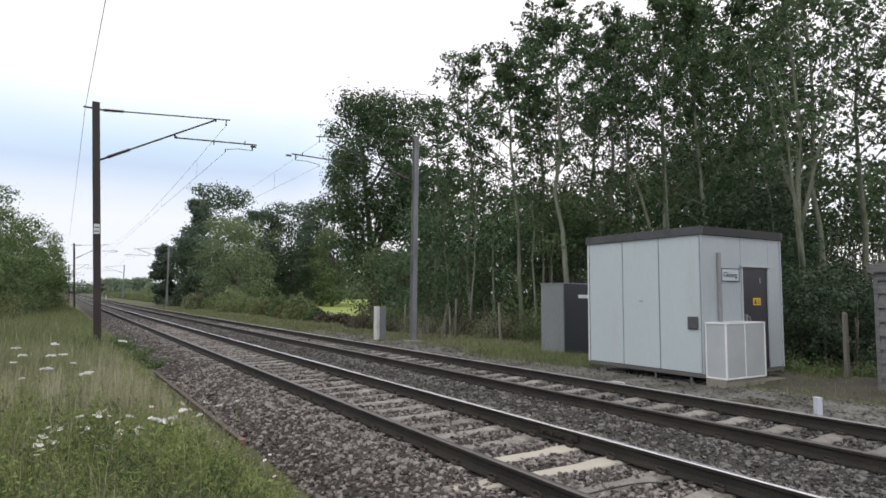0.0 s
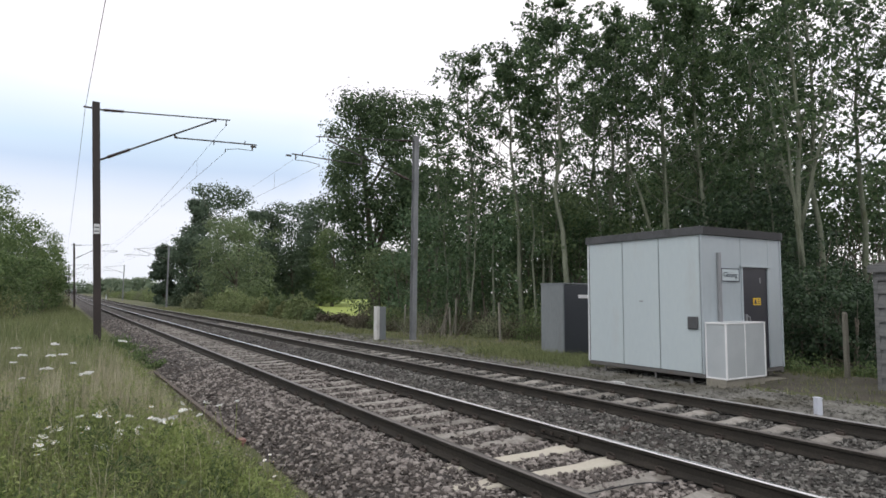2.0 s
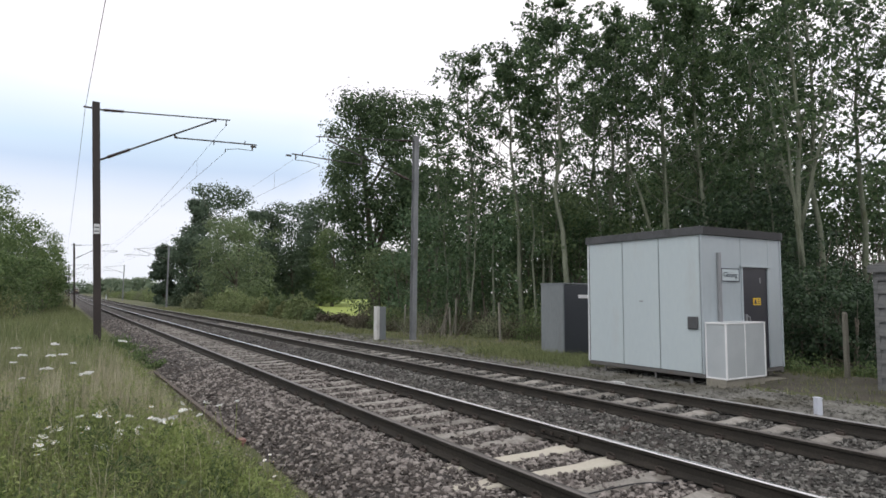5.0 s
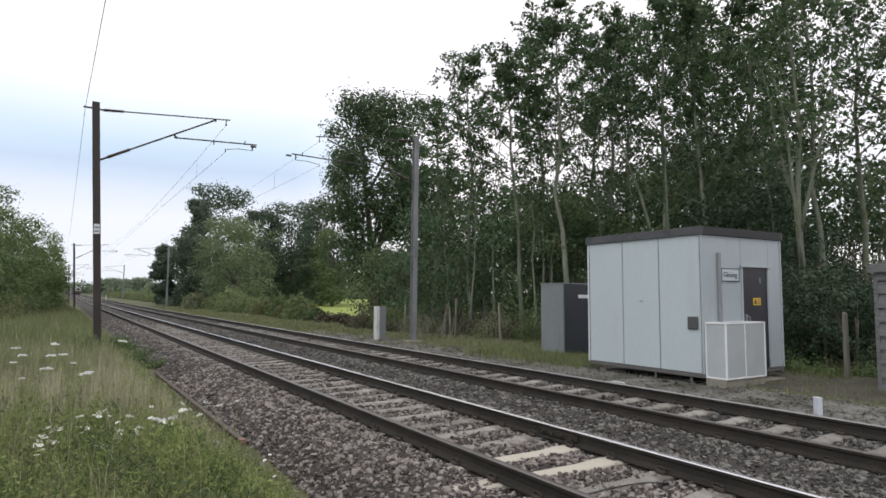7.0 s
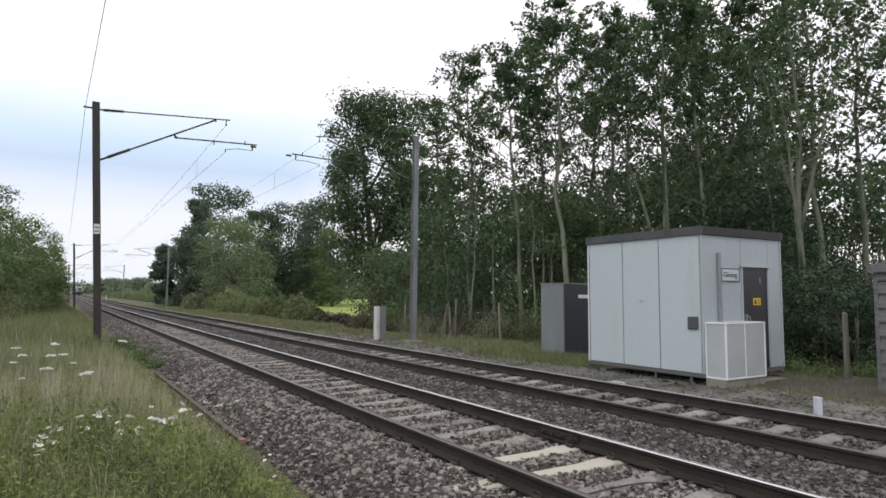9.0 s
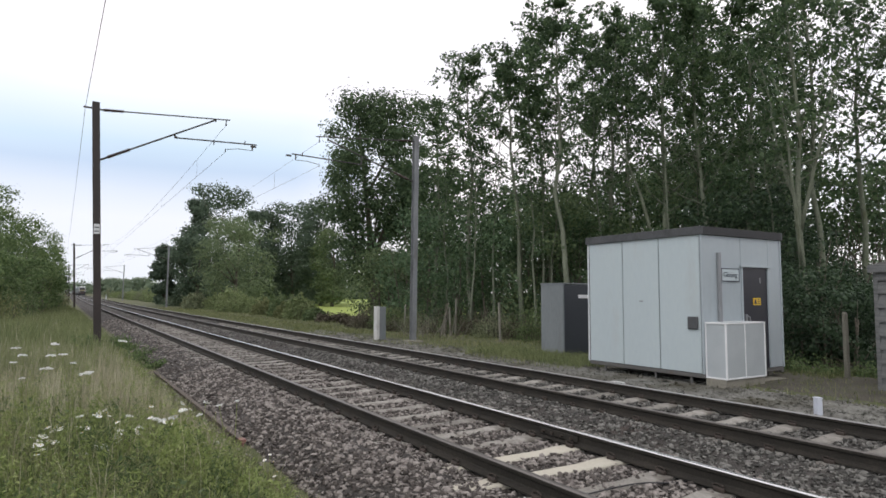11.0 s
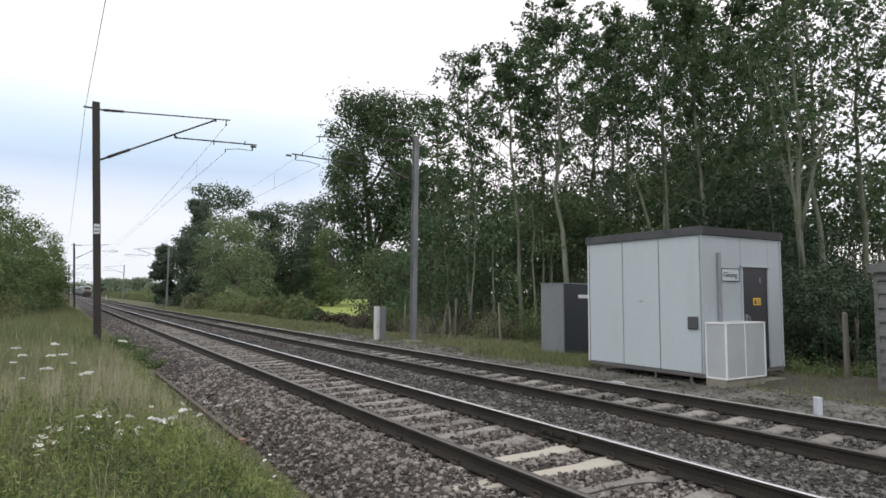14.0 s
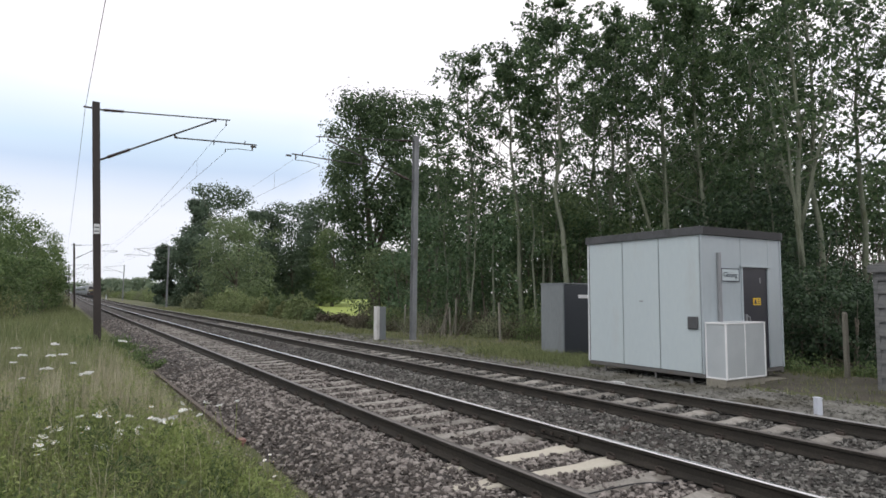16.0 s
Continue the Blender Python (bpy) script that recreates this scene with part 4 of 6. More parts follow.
# ---- relay hut ----
def relay_hut():
    z0, zw = 0.0, 2.73
    x0, x1, y0, y1 = HUT_X, HUT_X + 2.70, HUT_Y0, HUT_Y1
    hut = thing("relay_hut", "pale grey panelled railway hut with dark roof edge on steel feet", "hut", pose(x0, y0, -0.25))
    dz = 0.25
    L, W = y1 - y0, x1 - x0
    B = lambda a, b, c, d, e, f, ch=0.0: Shape().box(a, b, c, d, e + dz, f + dz, ch)
    part("core", B(0.03, W - 0.03, 0.03, L - 0.03, z0 - 0.02, zw - 0.02), M["dark_joint"], hut)
    # long side: three panels with dark recessed joints
    cuts = [0.035, 1.035, 2.03, L - 0.02]
    for i in range(3):
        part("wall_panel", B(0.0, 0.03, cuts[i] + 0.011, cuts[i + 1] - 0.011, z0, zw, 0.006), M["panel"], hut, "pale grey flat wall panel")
    part("wall_panel", B(W - 0.03, W, 0.02, L - 0.02, z0, zw, 0.006), M["panel_shaded"], hut)
    part("wall_panel", B(0.02, W - 0.02, L - 0.03, L, z0, zw, 0.006), M["panel_shaded"], hut)
    # door side, in the panel colour darkened for shade
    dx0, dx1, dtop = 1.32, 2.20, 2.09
    part("wall_panel", B(0.02, dx0 - 0.05, 0.0, 0.03, z0, zw, 0.006), M["panel_shaded"], hut)
    part("wall_panel", B(dx0 - 0.04, dx1 + 0.04, 0.0, 0.03, dtop + 0.06, zw, 0.006), M["panel_shaded"], hut)
    part("wall_panel", B(dx1 + 0.05, W - 0.02, 0.0, 0.03, z0, zw, 0.006), M["panel_shaded"], hut)
    part("door_frame", B(dx0 - 0.045, dx0, -0.02, 0.05, z0, dtop + 0.05, 0.004).box(dx1, dx1 + 0.045, -0.02, 0.05, z0 + dz, dtop + 0.05 + dz, 0.004).box(dx0 - 0.09, dx1 + 0.09, -0.045, 0.02, dtop + 0.015 + dz, dtop + 0.06 + dz, 0.004), M["panel_shaded"], hut, "grey door frame with drip bar")
    door = part("door", B(dx0 + 0.004, dx1 - 0.004, 0.006, 0.05, z0 + 0.01, dtop + 0.01, 0.003), M["door"], hut, "navy black steel door")
    part("door_handle", B(dx0 + 0.07, dx0 + 0.12, -0.02, 0.008, 0.93, 1.13, 0.004).tube([(dx0 + 0.095, -0.04, 1.1 + dz), (dx0 + 0.13, -0.06, 1.08 + dz), (dx0 + 0.16, -0.06, 0.90 + dz)], 0.012, 6), M["steel_grey"], door, "bright metal lever handle")
    part("lock_plate", B(dx0 + 0.02, dx0 + 0.13, -0.012, 0.006, 0.80, 0.97, 0.003), M["steel_grey"], door)
    part("vent_slot", B(dx1 - 0.27, dx1 - 0.24, 0.002, 0.008, 1.78, 1.9), M["steel_grey"], door)
    ws = part("warning_sign", B(dx0 + 0.36, dx0 + 0.62, -0.002, 0.006, 1.32, 1.47), M["sign_yellow"], door, "small yellow electrical warning sign")
    part("warning_symbol", Shape().add([(dx0 + 0.38, -0.005, 1.345 + dz), (dx0 + 0.48, -0.005, 1.345 + dz), (dx0 + 0.43, -0.005, 1.45 + dz), (dx0 + 0.38, -0.003, 1.345 + dz), (dx0 + 0.48, -0.003, 1.345 + dz), (dx0 + 0.43, -0.003, 1.45 + dz)], [(0, 1, 2), (5, 4, 3), (0, 3, 4, 1), (1, 4, 5, 2), (2, 5, 3, 0)]), M["sign_black"], ws)
    for k in range(3):
        part("text_bar", B(dx0 + 0.51, dx0 + 0.60 - 0.02 * k, -0.005, -0.003, 1.345 + 0.04 * k, 1.36 + 0.04 * k), M["sign_black"], ws)
    for b in (0.022, L - 0.034):
        part("corner_joint", B(-0.003, 0.012, b, b + 0.012, z0, zw), M["dark_joint"], hut)
    part("corner_joint", B(0.022, 0.034, -0.003, 0.012, z0, zw), M["dark_joint"], hut)
    # corner posts
    for a, b in ((0, 0), (W, 0), (0, L), (W, L)):
        part("corner_trim", B(a - 0.02, a + 0.02, b - 0.02, b + 0.02, z0 - 0.01, zw, 0.006), M["trim" if b else "panel_shaded"], hut)
    # roof: deep fascia boards round a shallow roof
    o = 0.05
    part("fascia", B(-o, 0.02, -o, L + o, zw - 0.01, zw + 0.155, 0.006), M["fascia"], hut)
    part("fascia", B(W - 0.02, W + o, -o, L + o, zw - 0.01, zw + 0.155, 0.006), M["fascia"], hut)
    part("fascia", B(0.021, W - 0.021, -o, 0.02, zw - 0.01, zw + 0.153, 0.006), M["dark_joint"], hut, "near-black roof edge over the door")
    part("fascia", B(0.021, W - 0.021, L - 0.02, L + o, zw - 0.01, zw + 0.153, 0.006), M["fascia"], hut)
    part("roof", Shape().prism([(0.021, zw + 0.02 + dz), (W - 0.021, zw + 0.02 + dz), (W - 0.021, zw + 0.12 + dz), (W / 2, zw + 0.15 + dz), (0.021, zw + 0.12 + dz)], 0.021, L - 0.021), M["fascia"], hut)
    # skirt, beams and feet
    part("base_beam", B(0.005, 0.10, -0.01, L, -0.088, -0.012, 0.006), M["steel_frame"], hut)
    part("base_beam", B(W - 0.10, W, -0.01, L, -0.125, -0.012, 0.006), M["steel_frame"], hut)
    part("base_beam", B(0.101, W - 0.101, -0.008, 0.09, -0.085, -0.012, 0.006), M["steel_frame"], hut)
    for b in (0.32, 1.2, 2.62):
        for a in (0.05, W - 0.06):
            part("foot", B(a - 0.02, a + 0.02, b - 0.02, b + 0.02, -0.30, -0.089).box(a - 0.06, a + 0.06, b - 0.06, b + 0.06, -0.04, 0.015, 0.004), M["steel_frame"], hut)
    # wall fittings
    part("flap_box", B(-0.045, 0.0, 0.09, 0.33, 0.85, 1.10, 0.02), M["fascia"], hut, "dark grey inlet flap")
    part("panel_lock", B(-0.012, 0.0, 1.46, 1.56, 1.38, 1.405, 0.003), M["steel_grey"], hut)
    part("cable_duct", B(0.47, 0.56, -0.055, 0.0, 0.55, 2.38, 0.006), M["steel_grey"], hut, "upright grey metal cable duct")
    # name board
    board = part("name_board", B(0.60, 1.185, -0.022, -0.002, 1.80, 2.07, 0.003), M["panel"], hut, "pale grey place-name board with navy border and letters")
    part("border", B(0.60, 1.185, -0.026, -0.023, 1.80, 1.818).box(0.60, 1.185, -0.026, -0.023, 2.052 + dz, 2.07 + dz).box(0.60, 0.616, -0.026, -0.023, 1.818 + dz, 2.052 + dz).box(1.169, 1.185, -0.026, -0.023, 1.818 + dz, 2.052 + dz), M["sign_black"], board)
    txt = bpy.data.curves.new("lettering", "FONT")
    txt.body, txt.size, txt.extrude, txt.align_x, txt.align_y = "Gissing", 0.155, 0.002, "CENTER", "CENTER"
    txt.offset = -0.001
    txt.materials.append(M["sign_black"])
    t_ob = new("lettering", txt)
    dg = bpy.context.evaluated_depsgraph_get()
    me = bpy.data.meshes.new_from_object(t_ob.evaluated_get(dg))
    bpy.data.objects.remove(t_ob)
    letters = new("lettering", me)
    letters.parent = board
    letters.matrix_basis = pose(0.885, -0.027, 1.935 + dz, 90)
    return hut


relay_hut()


def cooler_cage():
    """White framed guard with perforated sheets round the cooling unit, on a concrete block."""
    g = thing("cooler_cage", "white framed perforated metal cage on a concrete block beside the hut", "cage", pose(10.73, 7.34, -0.25))
    L, W, z0, z1 = 0.46, 1.27, 0.175, 1.25
    part("concrete_block", Shape().box(-0.0, W - 0.02, 0.03, L, -0.06, z0 - 0.002, 0.01), M["plinth"], g)
    t = 0.032
    for a, b in ((0, 0), (W - t, 0), (0, L - t), (W - t, L - t)):
        part("upright", Shape().box(a, a + t, b, b + t, z0, z1, 0.004), M["cage_frame"], g)
    part("upright", Shape().box(W * 0.47, W * 0.47 + 0.02, 0.004, t, z0 + t, z1 - t), M["cage_frame"], g)
    for z in (z0, z1 - t):
        for a0, a1, b0, b1 in ((t, W - t, 0.001, t), (t, W - t, L - t, L), (0.001, t, t, L - t), (W - t, W, t, L - t)):
            part("rail_bar", Shape().box(a0, a1, b0, b1, z + 0.001, z + t - 0.001, 0.004), M["cage_frame"], g)
    for a0, a1, b0, b1 in ((t, W - t, 0.014, 0.02), (0.014, 0.02, t, L - t), (W - 0.02, W - 0.014, t, L - t)):
        part("perforated_sheet", Shape().box(a0, a1, b0, b1, z0 + t, z1 - t), M["cage_panel"], g)
    part("top_sheet", Shape().box(t, W - t, t, L - t, z1 - 0.02, z1 - 0.008), M["cage_panel"], g)


cooler_cage()
hut_base = tagged(new("hut_base", Shape().box(11.1, 13.5, 7.55, 11.0, -0.4, -0.21, 0.02).mesh("hut_base", M["plinth"])), "low mossy concrete slab under the hut", "slab", kind="structure")


def grey_cabinet():
    c = thing("equipment_cabinet", "mid-grey steel trackside cabinet with a dark door, standing in grass", "cabinet", pose(12.15, 13.35, -0.25))
    L, W, H = 1.0, 1.55, 2.10
    part("body", Shape().box(0, W, 0.03, L, 0.05, H - 0.02, 0.01), M["cabinet_light"], c)
    part("door", Shape().box(0.03, W - 0.02, 0.0, 0.029, 0.08, H - 0.05, 0.006), M["cabinet_dark"], c, "dark slate-grey door")
    part("lid", Shape().box(-0.015, W + 0.015, -0.015, L + 0.015, H - 0.019, H + 0.015, 0.006), M["cabinet_light"], c)
    part("name_plate", Shape().box(0.55, 1.2, -0.012, -0.001, 1.68, 1.78), M["sign_white"], c, "white nameplate")
    part("plinth", Shape().box(-0.05, W + 0.05, -0.05, L + 0.05, -0.1, 0.049, 0.01), M["plinth"], c)


grey_cabinet()


def board_shed():
    """Store of thick weathered boards, each lapping the one below it."""
    s = thing("board_shed", "old dark shed of thick weathered overlapping boards beside the wood", "shed", pose(12.98, 5.74, -0.28))
    W, L, H, n = 1.9, 2.2, 2.30, 9
    h = H / n
    part("frame", Shape().box(0.05, W - 0.05, -L + 0.05, -0.05, 0.05, H), M["dark_joint"], s)
    rb = np.random.default_rng(33)
    for i in range(n):
        z = 0.04 + i * h
        for kind in (0, 1):
            o, d = 0.052 + rb.uniform(-0.006, 0.008), rb.uniform(-0.008, 0.008)
            edge = [(0.06, z + d), (-o, z + d), (-o - 0.002, z + d + 0.03), (-0.012, z + h * 0.985), (0.06, z + h * 0.985)]
            if kind == 0:
                sh = Shape().prism(edge, -L + 0.02, -0.012)
            else:
                sh = Shape().prism([(-a, q) for a, q in edge], 0.02, W - 0.02, axis="x")
            part("board", sh, M["shed_wood"], s)
    for a, b in ((0.0, 0.0), (W, 0.0), (0.0, -L)):
        part("corner_post", Shape().box(a - 0.045, a + 0.03, b - 0.03, b + 0.045, 0, H + 0.02, 0.006), M["shed_wood"], s)
    part("roof", Shape().prism([(-0.10, H + 0.01), (W + 0.12, H + 0.31), (W + 0.12, H + 0.37), (-0.10, H + 0.07)], -L - 0.1, 0.10), M["shed_roof"], s)
    part("eaves_board", Shape().box(-0.125, -0.101, -L - 0.1, 0.10, H - 0.07, H + 0.075, 0.004), M["shed_wood"], s)


board_shed()


# ---- small lineside things ----
def marker_box():
    m = thing("marker_post", "small white-painted lineside marker block on the gravel", "marker", pose(9.78, 5.2, -0.24, 0, 0, -35))
    part("block", Shape().box(-0.045, 0.045, -0.055, 0.055, -0.06, 0.215, 0.012), M["marker"], m)
    part("cap", Shape().box(-0.05, 0.05, -0.06, 0.06, 0.216, 0.235, 0.006), M["marker"], m)


marker_box()
tagged(new("concrete_slab", Shape().box(9.25, 9.55, 8.75, 9.05, -0.30, -0.19, 0.01).mesh("concrete_slab", M["post_concrete"])), "flat pale concrete slab beside the rail", "slab")


def concrete_post():
    p = thing("concrete_cabinet_post", "tall pale concrete lineside post with a grey side", "post", pose(10.56, 22.3, -0.3, 0, 0, 0))
    part("shaft", Shape().box(-0.06, 0.06, -0.15, 0.15, -0.1, 1.36, 0.015), M["post_concrete"], p)
    part("backing", Shape().box(0.061, 0.34, -0.135, 0.135, -0.1, 1.35, 0.015), M["cabinet_light"], p, "grey metal box")


concrete_post()
tagged(new("distance_post", Shape().box(9.55, 9.75, 180, 180.2, float(ground_z(9.65, 180)) - 0.1, float(ground_z(9.65, 180)) + 1.2, 0.03).mesh("distance_post", M["marker"])), "small white post far along the track", "post")


def wooden_post(x, y, h, w, rz=0.0, tilt=0.0, label="weathered wooden fence post among brambles"):
    p = new("fence_post", Shape().add(*post_shape(w, h)).mesh("fence_post", M["post_wood"]))
    p.matrix_basis = pose(x, y, float(ground_z(x, y)), tilt, tilt * 0.5, rz)
    return tagged(p, label, "post", group="fence posts along the wood")


def post_shape(w, h):
    v, f = [], []
    for k, (z, s) in enumerate(((-0.2, 1), (h * 0.5, 1.02), (h - 0.03, 0.96), (h, 0.7))):
        v += [(a * w * s, b * w * s, z + 0.01 * a) for a, b in ((-0.5, -0.35), (-0.35, -0.5), (0.35, -0.5), (0.5, -0.35), (0.5, 0.35), (0.35, 0.5), (-0.35, 0.5), (-0.5, 0.35))]
    for k in range(3):
        f += [(k * 8 + i, k * 8 + (i + 1) % 8, k * 8 + 8 + (i + 1) % 8, k * 8 + 8 + i) for i in range(8)]
    return v, f + [tuple(range(7, -1, -1)), tuple(range(24, 32))]


FENCE = [(14.51, 22.78, 1.55), (14.12, 19.03, 1.45), (14.05, 26.57, 1.3), (14.11, 22.55, 1.2), (17.86, 40.64, 1.3), (14.10, 6.87, 1.38), (13.79, 16.19, 1.4)]
for i, (x, y, h) in enumerate(FENCE):
    wooden_post(x, y, h, 0.08 if i != 5 else 0.088, i * 17, (-1) ** i * 1.5)
fence_wire = thing("wire_fence", "slack rusty wires strung between the wooden posts", "fence")
line = sorted([(FENCE[k][0], FENCE[k][1]) for k in (0, 1, 2, 4, 6)], key=lambda q: -q[1])
for hh in (0.35, 0.7, 1.05):
    part("strand", Shape().tube([(x, y - 0.06, float(ground_z(x, y)) + hh) for x, y in line], 0.004, 4), M["rust"], fence_wire)

# old rail lying along the ballast edge, its end painted red
old = thing("old_rail", "rusty disused rail lying along the ballast edge with a red end", "rail", pose(2.03, 8.15, -0.325, 0, 0, 0.4))
part("bar", Shape().prism(rail_outline(0, 0.02, 0.15), 0.12, 8.3), M["rust"], old)
part("painted_end", Shape().prism(rail_outline(0, 0.022, 0.154), 0.0, 0.12), M["red_end"], old, "faded red painted end")


# ---- trees ----
def limb_points(start, direction, length, rng, bend=0.25, n=5, lift=0.12):
    pts, p, d = [Vector(start)], Vector(start), Vector(direction).normalized()
    for _ in range(n):
        d = (d + Vector(rng.normal(0, bend, 3) * 0.5) + Vector((0, 0, lift))).normalized()
        p = p + d * length / n
        pts.append(p.copy())
    return pts


def tree(name, label, x, y, h, radius, base, leaf, bark, count, leaf_size, seed, trunk_r=0.16, lean=(0, 0), limbs=26, clump=0.55, category="tree", fork=0, group="", top_light=1.0, top_heavy=1.0):
    """Tapered trunk with limbs and twigs; leaves gather in loose clumps about the outer twigs. base: height where the crown starts."""
    rng = np.random.default_rng(seed)
    z0 = float(ground_z(x, y))
    t = thing(name, label, category, pose(x, y, z0), group=group)
    wood = Shape()
    n = 9
    sway = rng.normal(0, 0.02 * h, (n + 1, 2)).cumsum(0) * 0.35
    sway -= sway[0]
    spine = [Vector((lean[0] * h * (i / n) + sway[i, 0], lean[1] * h * (i / n) + sway[i, 1], -0.15 + (h * 0.95 + 0.15) * i / n)) for i in range(n + 1)]
    wood.tube(spine, [trunk_r * (1.25 if i == 0 else 1) * (1 - 0.88 * i / n) for i in range(n + 1)], 9)
    at = lambda z: spine[min(n - 1, int(max(0, z) / (h * 0.95) * n))].lerp(spine[min(n, int(max(0, z) / (h * 0.95) * n) + 1)], (max(0, z) / (h * 0.95) * n) % 1)
    spread = lambda q: 0.45 + 0.65 * math.sin(math.pi * min(1, q * 0.9 + 0.12)) if q < 0.9 else 0.4
    clumps = []
    for f_ in range(fork):
        a = rng.uniform(0, 6.28)
        z = h * rng.uniform(0.18, 0.4)
        pts = limb_points(at(z), (math.cos(a) * 0.35, math.sin(a) * 0.35, 1), h * 0.45, rng, 0.12, 6)
        wood.tube(pts, [trunk_r * 0.6 * (1 - 0.8 * i / 6) for i in range(7)], 7)
        clumps += [(pts[k], 1.0) for k in (4, 5, 6)]
    for i in range(limbs):
        s = (i + rng.uniform(0, 1)) / limbs
        z = base + (h - base) * s * 0.97
        a = i * 2.4 + rng.uniform(-0.5, 0.5)
        r = radius * spread(s) * rng.uniform(0.65, 1.15)
        up = 0.35 + 0.7 * s
        start = at(z - 0.15 * r)
        pts = limb_points(start, (math.cos(a), math.sin(a), up), r * 1.15, rng, 0.3, 5, 0.06)
        r0 = max(0.014, trunk_r * 0.32 * (1 - 0.75 * s))
        wood.tube(pts, [r0 * (1 - 0.8 * k / 5) for k in range(6)], 5)
        for k in (2, 3, 4, 5):
            clumps.append((pts[k], 0.75 + 0.25 * rng.uniform()))
            if rng.uniform() < 0.75:
                d = Vector(rng.normal(0, 1, 3)).normalized()
                twig = limb_points(pts[k], d + Vector((0, 0, 0.2)), r * 0.42, rng, 0.3, 3)
                wood.tube(twig, [r0 * 0.35, r0 * 0.28, r0 * 0.2, r0 * 0.1], 4)
                clumps.append((twig[-1], 0.9)); clumps.append((twig[-2], 0.6))
    part("trunk", wood, bark, t, smooth=True)
    c = np.array([q[0][:] for q in clumps]); w = np.array([q[1] * (top_light if q[0].z < 0.6 * h else top_heavy) for q in clumps])
    pick = rng.choice(len(c), count, p=w / w.sum())
    off = unit(rng, count) * (rng.uniform(0, 1, count) ** 0.6)[:, None] * clump * np.array([1, 1, 0.75]) * rng.uniform(0.6, 1.25, len(c))[pick][:, None]
    crown = new("crown", leaf_mesh("crown", c[pick] + off, leaf_size, leaf, rng))
    crown.parent = t
    return t


def bush(name, label, x, y, w, d, h, leaf, count, leaf_size, seed, category="bush", group="", lumps=26, stem=None, low=0.35, dome=0.0):
    """Many-stemmed shrub: stems fan out of the ground, leaves in lumps of uneven size."""
    rng = np.random.default_rng(seed)
    z0 = float(ground_z(x, y))
    t = thing(name, label, category, pose(x, y, z0), group=group)
    wood, clumps = Shape(), []
    for i in range(lumps):
        a, q = rng.uniform(0, 6.28), rng.uniform(0, 1) ** 0.5
        foot = Vector((math.cos(a) * q * w * 0.40, math.sin(a) * q * d * 0.40, -0.1))
        top = h * rng.uniform(low, 1.0) * (1 - 0.45 * q * q)
        pts = limb_points(foot, (math.cos(a) * 0.3 * q, math.sin(a) * 0.3 * q, 1), top, rng, 0.25, 4, 0.1)
        r0 = 0.012 + 0.006 * h
        wood.tube(pts, [r0, r0 * 0.8, r0 * 0.6, r0 * 0.4, r0 * 0.2], 5)
        for k in (1, 2, 3, 4):
            clumps.append(pts[k][:])
    part("woody_base", wood, stem or M["bark"], t)
    c = np.array(clumps)
    pick = rng.integers(0, len(c), count)
    size = (0.16 + 0.10 * max(w, h)) * rng.uniform(0.5, 1.3, len(c))
    off = unit(rng, count) * (rng.uniform(0, 1, count) ** 0.5)[:, None] * size[pick][:, None]
    v = c[pick] + off
    v[:, 2] = np.abs(v[:, 2])
    if dome:
        # clipped or wind-shaped shrubs: most leaves lie in a lumpy rounded shell
        m = int(count * dome)
        u = unit(rng, m)
        u[:, 2] = np.abs(u[:, 2])
        ph = rng.uniform(0, 6.28, 3)
        lump = 1 + 0.13 * np.sin(u[:, 0] * 6 + ph[0]) * np.sin(u[:, 1] * 7 + ph[1]) + 0.09 * np.sin(u[:, 2] * 11 + u[:, 0] * 9 + ph[2])
        v[:m] = u * (lump * rng.uniform(0.72, 1.02, m))[:, None] * np.array([w * 0.5, d * 0.5, h])
    leaves = new("foliage", leaf_mesh("foliage", v, leaf_size, leaf, rng))
    leaves.parent = t
    return t


